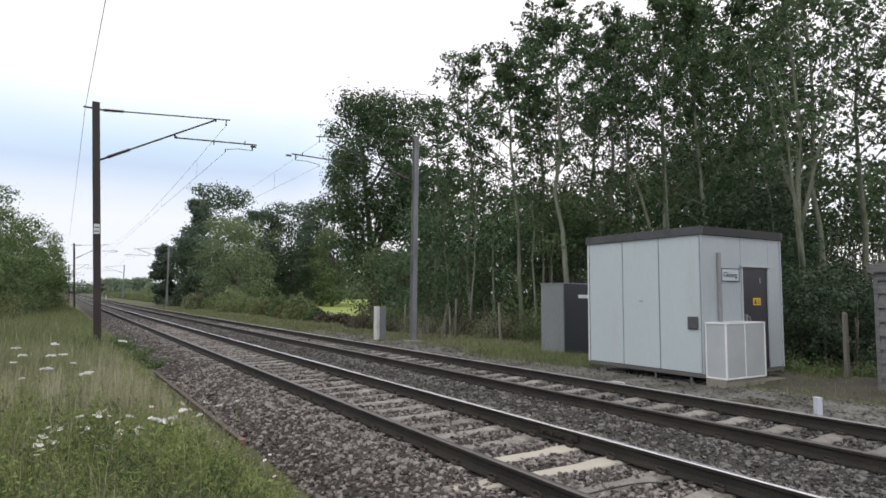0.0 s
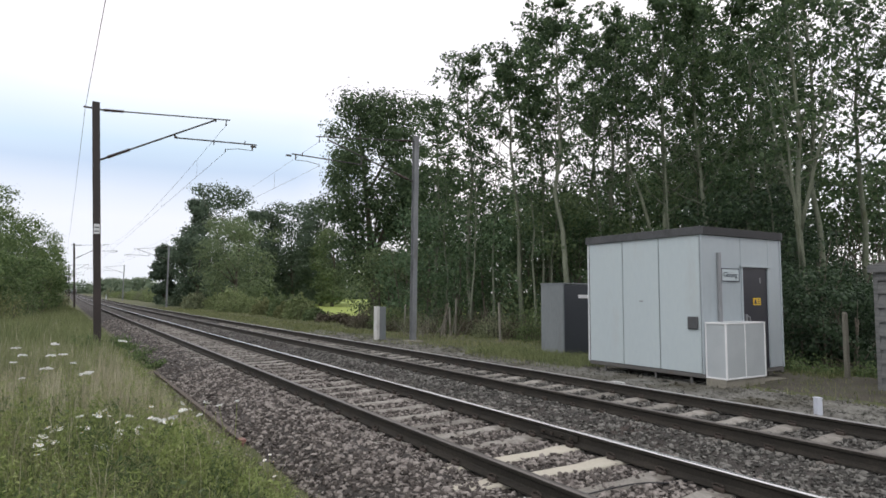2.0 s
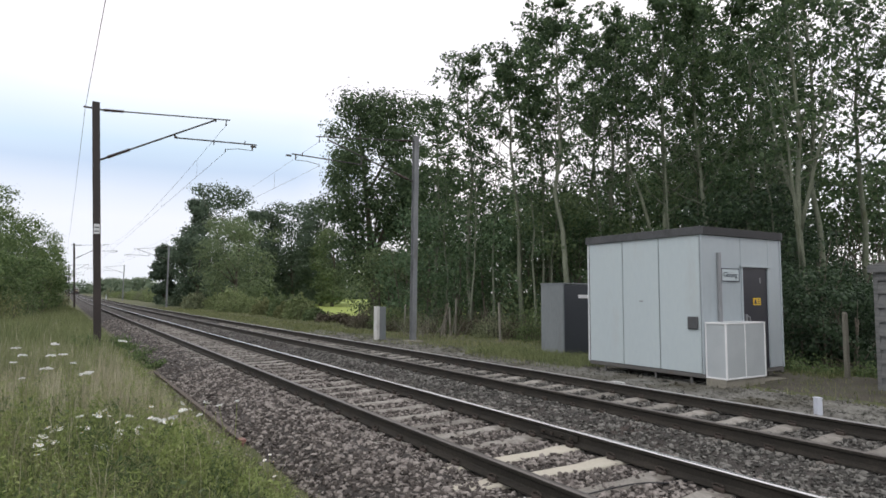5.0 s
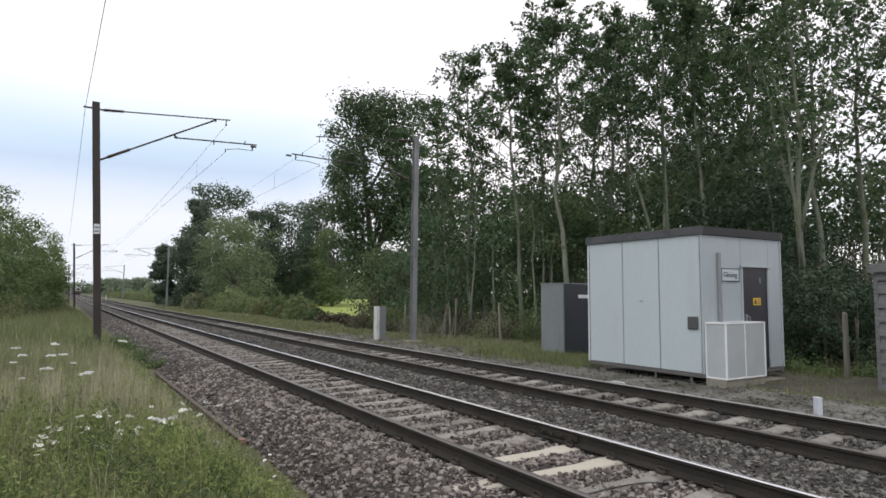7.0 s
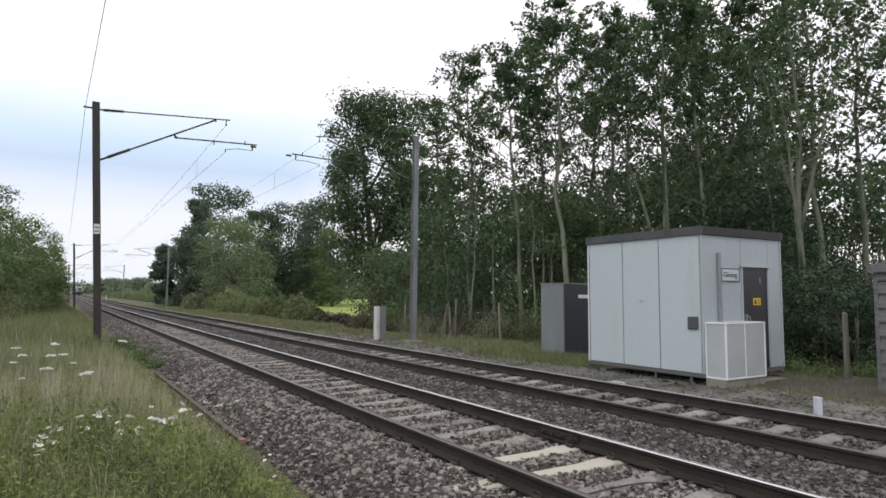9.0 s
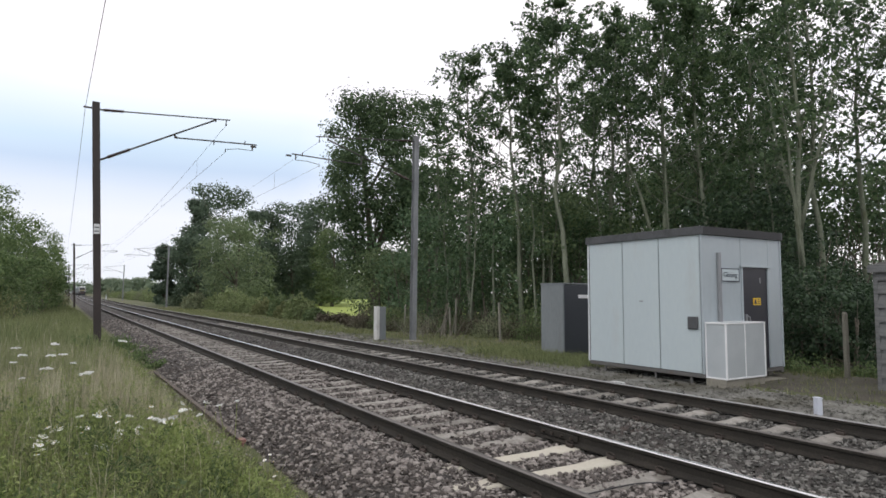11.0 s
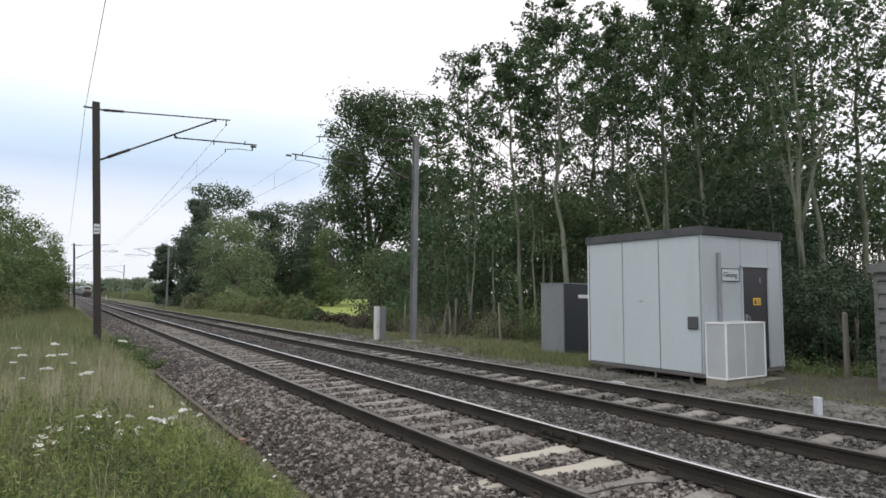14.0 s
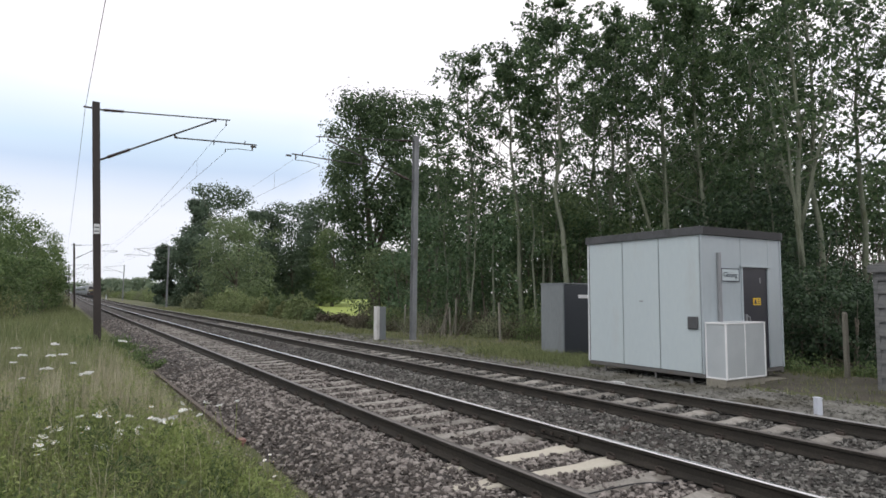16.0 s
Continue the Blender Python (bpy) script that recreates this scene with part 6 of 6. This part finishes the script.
x = 1.35 + 0.62 * r.uniform(0, 1, 7000) - 0.12 * smooth_step(4.5, 3.0, y)
blades("edge_grass", "short thin grass along the ballast edge", x, y, 0.15 - 0.05 * smooth_step(7, 9, y), 0.0055, M["grass"], 30, bend=0.7)
# tussocks of three greens, the blades of each fanning out of one root
for k, (count, mat, tall, seed) in enumerate(((620, "grass", 0.33, 81), (480, "grass_dark", 0.26, 83), (300, "grass_pale", 0.38, 85))):
    cx, cy, r = verge(count, 2.3, 14, seed, power=1.35)
    n = 34
    tuft = np.repeat(r.uniform(0.6, 1.25, count) * tall * low_by_rail(cx, cy), n)
    reach = np.repeat(r.uniform(0.03, 0.085, count), n)
    blades("grass_tussock", ("mid-green grass tussocks on the verge", "deep green grass tussocks on the verge", "yellowing grass tussocks on the verge")[k], np.repeat(cx, n) + r.normal(0, 1, count * n) * reach, np.repeat(cy, n) + r.normal(0, 1, count * n) * reach, tuft, 0.006, M[mat], seed + 1, bend=0.55)
r = np.random.default_rng(20)
x, y = np.concatenate([r.uniform(-9, 1.8, 6000), r.uniform(-4, 1.75, 11000)]), np.concatenate([r.uniform(-9, 3.2, 6000), r.uniform(-4, 2.6, 11000)])
blades("meadow_grass", "short trodden grass on the railway verge", x, y, 0.16, 0.012, M["grass"], 20, bend=0.5)
x, y = -1 - 8 * r.uniform(0, 1, 6000), 2.5 + 11 * r.uniform(0, 1, 6000)
blades("meadow_grass", "long green meadow grass on the railway verge", x, y, 0.4, 0.014, M["grass"], 19, bend=0.4)
x, y, r = verge(42000, 13, 75, 23, power=1.5)
blades("meadow_grass", "long green meadow grass on the railway verge", x, y, 0.50 * (0.25 + 0.75 * smooth_step(2.0, 0.6, x)), 0.012, M["grass"], 24, bend=0.6)
x, y, r = verge(9500, 3.2, 16, 25, power=1.0)
keep = (x < 1.55 + 0.1 * np.sin(y * 3)) & (r.uniform(0, 1, len(x)) < 0.12 + 0.88 * smooth_step(6.0, 9.0, y + 1.6 * np.sin(x * 2.3 + y * 0.6) + 1.2 * np.sin(x * 5 + y)))
blades("dry_grass", "pale dry seeding grass stalks on the verge", x[keep], y[keep], 0.58 * low_by_rail(x[keep], y[keep]), 0.0045, M["straw"], 26, bend=0.25)
x, y, r = verge(900, 14, 70, 27, power=1.4)
blades("dry_grass", "pale dry seeding grass stalks on the verge", x, y, 0.56 * (0.3 + 0.7 * smooth_step(2.0, 0.8, x)), 0.011, M["straw"], 28, bend=0.2)


# seeding tussocks: pale stalks that fan out of one root
r = np.random.default_rng(52)
k = 90
cx = 1.5 - 2.4 * r.uniform(0, 1, k) ** 1.6
cy = 7.6 + 0.5 * np.sin(cx * 3) + 3.2 * r.uniform(0, 1, k) ** 1.4
n = 34
x = np.repeat(cx, n) + r.normal(0, 0.055, k * n)
y = np.repeat(cy, n) + r.normal(0, 0.055, k * n)
blades("dry_grass", "pale seeding grass tussocks on the verge", x, y, np.repeat(r.uniform(0.42, 0.72, k) * low_by_rail(cx, cy), n), 0.0055, M["straw"], 53, bend=0.28)


def herb_leaves(n, seed):
    x, y, r = verge(n, 2.2, 17, seed, power=1.7)
    base = ground_z(x, y)
    h = (0.12 + 0.33 * r.uniform(0, 1, n) ** 0.7) * (0.6 + 0.4 * smooth_step(2.1, 1.0, x)) * (0.8 + 0.3 * np.sin(x * 9 + 2 * np.sin(y * 5)) * np.sin(y * 8 + 2 * np.sin(x * 6)) + 0.2 * np.sin(x * 3 + y * 2.2))
    # most of it grows in uneven mounds with dark gaps between them
    k = 620
    cx, cy, q = verge(k, 2.2, 17, seed + 1, power=1.6)
    rad = q.uniform(0.10, 0.30, k)
    top = q.uniform(0.16, 0.46, k) * (0.5 + 0.5 * smooth_step(2.1, 1.0, cx))
    m = int(n * 0.62)
    pick = q.integers(0, k, m)
    u = unit(q, m)
    u[:, 2] = np.abs(u[:, 2])
    u *= q.uniform(0.6, 1.05, m)[:, None]
    x[:m], y[:m] = cx[pick] + u[:, 0] * rad[pick], cy[pick] + u[:, 1] * rad[pick]
    base[:m] = ground_z(x[:m], y[:m])
    h[:m] = u[:, 2] * top[pick]
    return np.stack([x, y, base + np.maximum(0.03, h)], 1), r


c, r = herb_leaves(62000, 31)
tagged(new("verge_herbs", leaf_mesh("verge_herbs", c, 0.042, M["herb"], r, droop=-0.5, narrow=0.22)), "lush feathery green herbs on the verge", "herbs", kind="stuff")


def feathery_herbs(count, seed, mat, label):
    """Upright herbs: narrow leaflets in whorls round each leaning stem, shorter towards the tip."""
    cx, cy, q = verge(count, 2.4, 13, seed, power=1.5)
    n = 64
    tall = q.uniform(0.2, 0.46, count) * low_by_rail(cx, cy)
    lean = q.normal(0, 0.16, (count, 2)) * tall[:, None]
    f = np.tile(np.linspace(0.08, 1, n), count)
    i = np.repeat(np.arange(count), n)
    wide = 0.085 * (1 - 0.72 * f) + 0.012
    a, w = q.uniform(0, 6.283, count * n), np.sqrt(q.uniform(0.05, 1, count * n))
    px_ = cx[i] + lean[i, 0] * f * f + np.cos(a) * wide * w
    py_ = cy[i] + lean[i, 1] * f * f + np.sin(a) * wide * w
    p = np.stack([px_, py_, ground_z(px_, py_) + tall[i] * f + q.normal(0, 0.008, count * n)], 1)
    tagged(new("feathery_herbs", leaf_mesh("feathery_herbs", p, 0.05, mat, q, droop=-0.35, narrow=0.17)), label, "herbs", kind="stuff")


feathery_herbs(430, 91, M["herb"], "upright feathery light green herbs on the verge")
feathery_herbs(260, 92, M["grass_dark"], "upright feathery deep green herbs on the verge")

# right-hand side: short tufts along the fence and by the hut
r = np.random.default_rng(35)
n = 22000
y = 7 + 70 * r.uniform(0, 1, n) ** 1.8
x = 10.3 + 5.0 * r.uniform(0, 1, n) ** 1.2 + 0.3 * np.sin(y * 0.8)
keep = ~((x > 10.5) & (x < 13.6) & (y < 11.3)) & ((y > 11) | (x > 13.4))
tuft = np.sin(x * 1.9 + y * 0.7) * np.sin(y * 0.6 - x)
keep &= (tuft > -0.35) | (y > 30)
blades("short_grass", "short yellow-green grass along the fence", x[keep], y[keep], 0.13 + 0.13 * np.maximum(0, tuft[keep]), 0.016, M["dull_grass"], 36)
n = 5000
y = 11.2 + 5 * r.uniform(0, 1, n)
x = 10.6 + 1.7 * r.uniform(0, 1, n)
blades("short_grass", "tufts of taller green grass before the grey cabinet", x, y, 0.25, 0.012, M["grass"], 37, bend=0.6)
n = 4500
y = 26 + 60 * r.uniform(0, 1, n) ** 1.4
x = 9.7 + 2.6 * r.uniform(0, 1, n)
blades("short_grass", "yellow-green grass strip between track and hedge", x, y, 0.15, 0.03, M["dull_grass"], 38)
n = 1800
y = 1.5 + 6 * r.uniform(0, 1, n)
x = 10.9 + 4 * r.uniform(0, 1, n)
blades("short_grass", "sparse dry grass on the bare soil by the shed", x, y, 0.12, 0.012, M["dull_grass"], 39)

# brushwood heap among the fence posts
r = np.random.default_rng(44)
heap = thing("brushwood_heap", "tangled heap of cut brown branches by the fence", "brushwood", pose(13.35, 22.31, -0.4))
for k in range(46):
    a, q = r.uniform(0, 6.28), r.uniform(0, 1) ** 0.5
    foot = Vector((math.cos(a) * q * 1.6, math.sin(a) * q * 1.6, 0.0))
    pts = limb_points(foot, (r.normal(0, 0.7), r.normal(0, 0.7), r.uniform(0.3, 1.2)), r.uniform(0.7, 1.6), r, 0.35, 5, 0.02)
    part("branch", Shape().tube(pts, [0.016, 0.014, 0.012, 0.010, 0.008, 0.004], 5), M["bramble" if k % 2 else "post_wood"], heap)
# cut poles that lean against the fence post
poles = thing("leaning_poles", "bundle of brown and grey cut poles leaning against a fence post", "poles", pose(14.0, 22.75, float(ground_z(14.0, 22.75))))
for k in range(7):
    a = r.uniform(0, 6.28)
    foot, head = Vector((math.cos(a) * r.uniform(0.15, 0.45), math.sin(a) * r.uniform(0.15, 0.45), -0.03)), Vector((r.normal(0.12, 0.07), r.normal(-0.02, 0.07), r.uniform(1.0, 1.45)))
    part("pole", Shape().tube([foot, foot.lerp(head, 0.5) + Vector((r.normal(0, 0.02), r.normal(0, 0.02), 0)), head], [0.026, 0.022, 0.016], 6), M["bark" if k % 3 else "post_wood"], poles)


for i, (x, y, w, h) in enumerate([(1.81, 19.39, 1.3, 0.45), (1.26, 22.07, 0.9, 0.5), (0.46, 17.87, 0.8, 0.6), (2.15, 17.9, 0.8, 0.28), (2.2, 21.3, 1.0, 0.30), (2.1, 24.2, 1.1, 0.3), (2.0, 27.5, 1.2, 0.32), (1.7, 24.8, 1.0, 0.42)]):
    bush("verge_weed", "low dark green weeds at the ballast edge", x, y, w, w, h, M["leaf_scrub"], 800, 0.06, 800 + i, category="weed", group="weeds at the ballast edge")
for i, (x, y, w, h) in enumerate([(14.78, 8.09, 1.2, 0.5), (14.71, 7.43, 0.8, 0.35), (14.81, 6.78, 0.9, 0.35), (15.03, 8.64, 0.7, 0.6)]):
    bush("soil_weed", "straggling dull weeds on the bare soil by the hut", x, y, w, w, h, M["leaf_scrub"], 700, 0.06, 820 + i, category="weed", group="weeds by the hut")


# clumps of leafy herbs that break the verge's outline
r = np.random.default_rng(61)
for i in range(44):
    y = 4.4 + 12 * (i / 44) ** 1.4
    x = float(r.choice([1.55, 1.2, 0.7, 0.2, -0.4])) + r.normal(0, 0.15)
    w = r.uniform(0.35, 0.7)
    x = min(x, 1.05 if 5.6 < y < 16 else 1.5)
    bush("verge_herb", "leafy green herb clump on the verge", x, y, w, w, r.uniform(0.26, 0.5) * (0.7 if x > 1.3 else 1), M["herb" if i % 3 else "leaf_hedge"], 850, 0.036, 860 + i, category="herb", group="herb clumps on the verge", lumps=9, stem=M["herb"], low=0.4)


# ---- flowers ----
def umbel_plant(x, y, z, spread, seed, name, label, stem_mat, rays=14, petal=0.012):
    """A stalk that fans out into rays, each with a tuft of small white florets."""
    r = np.random.default_rng(seed)
    g = float(ground_z(x, y))
    p = thing(name, label, "flower", pose(x, y, g, r.normal(0, 7), r.normal(0, 7), 0), group="white flowers on the verge")
    h = max(0.2, z - g + 0.04)
    tip = Vector((r.normal(0, 0.02), r.normal(0, 0.02), h - spread * 0.45))
    st, heads = Shape(), []
    st.tube([(0, 0, -0.03), tip * 0.5 + Vector((0.01, 0.01, 0)), tip], [0.004, 0.0035, 0.003], 5)
    for k in range(rays):
        a, q = k * 2.4, math.sqrt((k + 0.5) / rays)
        e = tip + Vector((math.cos(a) * q * spread, math.sin(a) * q * spread, spread * 0.45 * (1 - 0.25 * q * q) + r.normal(0, 0.004)))
        st.tube([tip, tip.lerp(e, 0.6) + Vector((0, 0, -0.1 * spread)), e], 0.0014, 4)
        heads.append(e)
    part("stem", st, stem_mat, p)
    c = np.concatenate([np.array(e[:]) + r.normal(0, 1, (9, 3)) * np.array([1, 1, 0.3]) * spread * 0.14 for e in heads])
    head = new("flower_head", leaf_mesh("flower_head", c, petal, M["petal"], r, droop=0, narrow=0.9))
    head.parent = p
    tagged(head, kind="stuff")
    return p


def daisy(x, y, z, size, seed):
    r = np.random.default_rng(seed)
    g = float(ground_z(x, y))
    p = thing("daisy", "white daisy-like flowers with yellow hearts in the grass", "flower", pose(x, y, g, 0, 0, r.uniform(0, 360)), group="white flowers on the verge")
    h = max(0.2, z - g + 0.07)
    for k in range(int(r.integers(1, 4))):
        top = Vector((r.normal(0, 0.035), r.normal(0, 0.035), h + r.normal(0, 0.03)))
        part("stem", Shape().tube([(0, 0, -0.02), top * 0.55, top], 0.002, 4), M["herb"], p)
        tilt = pose(*top, r.normal(0, 22), r.normal(0, 22), 0)
        pet = Shape()
        for j in range(13):
            a = j * 6.283 / 13
            cs, sn = math.cos(a), math.sin(a)
            w = size * 0.16
            q = [(cs * size * 0.2 - sn * w * 0.6, sn * size * 0.2 + cs * w * 0.6, 0), (cs * size * 0.2 + sn * w * 0.6, sn * size * 0.2 - cs * w * 0.6, 0), (cs * size * 0.9 + sn * w, sn * size * 0.9 - cs * w, -size * 0.12), (cs * size, sn * size, -size * 0.16), (cs * size * 0.9 - sn * w, sn * size * 0.9 + cs * w, -size * 0.12)]
            pet.add([tilt @ Vector(v) for v in q], [(0, 1, 2, 3, 4)])
        fl = part("petal_ring", pet, M["petal"], p)
        ht = Shape().tube([(0, 0, -0.003), (0, 0, size * 0.14), (0, 0, size * 0.2)], [size * 0.20, size * 0.17, size * 0.06], 8)
        ht.v = [tuple(tilt @ Vector(v)) for v in ht.v]
        part("heart", ht, M["petal_heart"], fl)


UMBELS = [
    (-0.61, 12.78, 0.57, 0.110),
    (-0.12, 11.90, 0.50, 0.100),
    (-0.46, 12.11, 0.50, 0.100),
    (0.06, 11.79, 0.51, 0.100),
    (-0.15, 10.28, 0.46, 0.130),
    (0.42, 9.58, 0.46, 0.130),
    (0.84, 13.07, 0.63, 0.120),
    (-0.52, 10.98, 0.49, 0.070),
    (0.15, 10.56, 0.48, 0.060),
    (-0.41, 9.74, 0.41, 0.050),
    (-0.13, 13.07, 0.63, 0.100),
    (0.82, 6.89, 0.24, 0.050),
    (0.92, 6.83, 0.23, 0.060),
    (1.00, 6.78, 0.26, 0.055),
    (1.24, 7.34, 0.22, 0.070),
    (1.36, 7.50, 0.26, 0.050),
    (1.45, 7.10, 0.22, 0.045),
    (1.65, 7.32, 0.25, 0.045),
    (0.66, 6.75, 0.20, 0.050),
    (0.22, 7.25, 0.26, 0.050),
    (0.59, 7.03, 0.27, 0.050),
    (1.75, 7.49, 0.25, 0.030),
]
for i, (x, y, z, s) in enumerate(UMBELS):
    umbel_plant(x, y, z, s * 0.6, 600 + i, "cow_parsley", "flat white umbel flower on a tall green stem", M["herb"], petal=0.016 if s < 0.08 else 0.022)
DAISIES = [
    (-0.12, 6.41, 0.22),
    (-0.08, 6.03, 0.19),
    (-0.12, 6.29, 0.20),
    (0.00, 6.68, 0.26),
    (-0.02, 6.58, 0.24),
    (0.03, 6.78, 0.26),
    (0.18, 6.58, 0.24),
    (0.27, 6.52, 0.24),
    (0.28, 6.05, 0.21),
    (0.42, 6.89, 0.28),
    (0.45, 6.17, 0.25),
    (0.49, 6.15, 0.22),
    (0.47, 6.28, 0.27),
    (0.61, 6.20, 0.25),
    (0.36, 6.00, 0.20),
    (-0.03, 6.24, 0.20),
    (1.13, 7.17, 0.28),
    (1.14, 6.93, 0.24),
    (1.35, 6.57, 0.19),
    (1.26, 5.92, 0.14),
    (1.54, 5.29, 0.08),
    (1.48, 4.98, 0.06),
    (0.75, 6.58, 0.27),
    (0.91, 6.48, 0.23),
    (0.38, 6.92, 0.30),
    (0.30, 6.73, 0.28),
    (0.78, 7.02, 0.30),
]
for i, (x, y, z) in enumerate(DAISIES):
    daisy(x, y, z, 0.028 if x < 1.2 else 0.018, 700 + i)


# ---- train ----
def coach_outline(w=1.37, floor=1.0, top=3.78):
    return [(-w + 0.05, floor), (w - 0.05, floor), (w, 1.5), (w, 2.6), (w - 0.12, 3.15), (w - 0.45, 3.6), (0.5, top), (-0.5, top), (-w + 0.45, 3.6), (-w + 0.12, 3.15), (-w, 2.6), (-w, 1.5)]


def bogie(y, parent):
    b = part("bogie", Shape().box(-1.05, 1.05, y - 1.6, y + 1.6, 0.35, 0.85, 0.08), M["train_dark"], parent)
    for dy in (-1.1, 1.1):
        for sx in (-0.75, 0.75):
            part("wheel", Shape().tube([(sx - 0.06, y + dy, 0.46), (sx + 0.06, y + dy, 0.46)], [0.46, 0.46], 16), M["rail_side"], b)


def coach():
    c = thing("railway_coach", "silver-white railway coach with a dark window band", "coach", group="coaches of the train")
    part("body", Shape().prism(coach_outline(), 0.3, 22.7), M["train_shaded"], c)
    part("roof", Shape().prism([(-0.95, 3.595), (0.95, 3.595), (0.55, 3.83), (-0.55, 3.83)], 0.3, 22.7), M["train_roof"], c)
    part("underframe", Shape().box(-1.2, 1.2, 5.2, 17.8, 0.4, 1.02, 0.05), M["train_dark"], c)
    for sx in (-1, 1):
        part("window_band", Shape().box(min(sx * 1.375, sx * 1.36), max(sx * 1.375, sx * 1.36), 1.6, 21.4, 1.95, 2.72), M["train_dark"], c, "charcoal band round the windows")
        part("lower_band", Shape().box(min(sx * 1.374, sx * 1.36), max(sx * 1.374, sx * 1.36), 0.4, 22.6, 1.12, 1.45), M["train_dark"], c)
        for k in range(9):
            part("window", Shape().box(min(sx * 1.382, sx * 1.37), max(sx * 1.382, sx * 1.37), 2.1 + k * 2.1, 3.7 + k * 2.1, 2.05, 2.65), M["glass_dark"], c)
        for y in (0.7, 21.5):
            part("door", Shape().box(min(sx * 1.385, sx * 1.36), max(sx * 1.385, sx * 1.36), y, y + 0.8, 1.05, 2.85, 0.004), M["train_shaded"], c)
    for y in (3.2, 19.8):
        bogie(y, c)
    part("gangway", Shape().box(-0.6, 0.6, 0.0, 0.3, 1.05, 3.2, 0.04), M["train_dark"], c)
    return c


def locomotive():
    c = thing("locomotive", "silver-white electric locomotive with dark windscreen and yellowish nose", "locomotive")
    part("body", Shape().prism(coach_outline(), 1.1, 18.4), M["train_shaded"], c)
    o = coach_outline()
    nose = Shape()
    n = len(o)
    back = [(a, 1.1, z) for a, z in o]
    front = [(a * 0.93, 0.0 if z < 2.3 else (z - 2.3) * 0.62, min(z, 3.62)) for a, z in o]
    nose.add(back + front, [tuple(range(n, 2 * n))] + [(i, (i + 1) % n, (i + 1) % n + n, i + n) for i in range(n)])
    part("cab", nose, M["train_pale"], c)
    part("roof", Shape().prism([(-0.95, 3.595), (0.95, 3.595), (0.55, 3.85), (-0.55, 3.85)], 1.6, 18.0), M["train_roof"], c)
    part("windscreen", Shape().add([(-1.0, 0.05, 2.36), (1.0, 0.05, 2.36), (0.85, 0.53, 3.16), (-0.85, 0.53, 3.16), (-1.0, 0.15, 2.36), (1.0, 0.15, 2.36), (0.85, 0.63, 3.16), (-0.85, 0.63, 3.16)], [(0, 1, 2, 3), (7, 6, 5, 4), (0, 4, 5, 1), (1, 5, 6, 2), (2, 6, 7, 3), (3, 7, 4, 0)]), M["glass_dark"], c, "dark sloping windscreen")
    part("lower_front", Shape().box(-1.27, 1.27, -0.03, 0.02, 1.31, 1.8, 0.01), M["train_dark"], c, "charcoal lower front")
    part("nose_panel", Shape().box(-0.95, 0.95, -0.04, 0.02, 1.81, 2.25, 0.01), M["train_yellow"], c, "dull yellow nose panel")
    part("buffer_beam", Shape().box(-1.28, 1.28, -0.06, 0.3, 0.75, 1.3, 0.04), M["train_red"], c, "dark maroon buffer beam")
    for sx in (-0.86, 0.86):
        part("buffer", Shape().tube([(sx, -0.5, 1.06), (sx, -0.46, 1.06), (sx, -0.45, 1.06), (sx, -0.05, 1.06)], [0.22, 0.22, 0.1, 0.12], 12), M["train_dark"], c)
        part("headlight", Shape().tube([(sx, -0.06, 1.46), (sx, 0.0, 1.46)], 0.12, 12), M["sign_white"], c)
    part("snowplough", Shape().box(-1.2, 1.2, 0.0, 0.2, 0.12, 0.74, 0.03), M["train_dark"], c)
    for sx in (-1, 1):
        part("side_band", Shape().box(min(sx * 1.375, sx * 1.36), max(sx * 1.375, sx * 1.36), 1.2, 18.2, 1.1, 1.9), M["train_dark"], c)
    for y in (4.0, 15.0):
        bogie(y, c)
    return c


TRAIN = [locomotive(), coach()]
while len(TRAIN) < 9:
    TRAIN.append(copy_thing(TRAIN[1], pose(0, 0, 0)))


# ---- moving things ----
def motions():
    # the train comes on at a steady 21 m/s along track B
    for k, ob in enumerate(TRAIN):
        behind = 0.0 if k == 0 else 19.0 + (k - 1) * 23.0
        ys = [206.0 + 21.1 * (16.0 - t) + behind for t in range(17)]
        walk(ob, [(t, pose(TRACK_B, y, float(grade(y)), 0.258)) for t, y in enumerate(ys)])


motions()
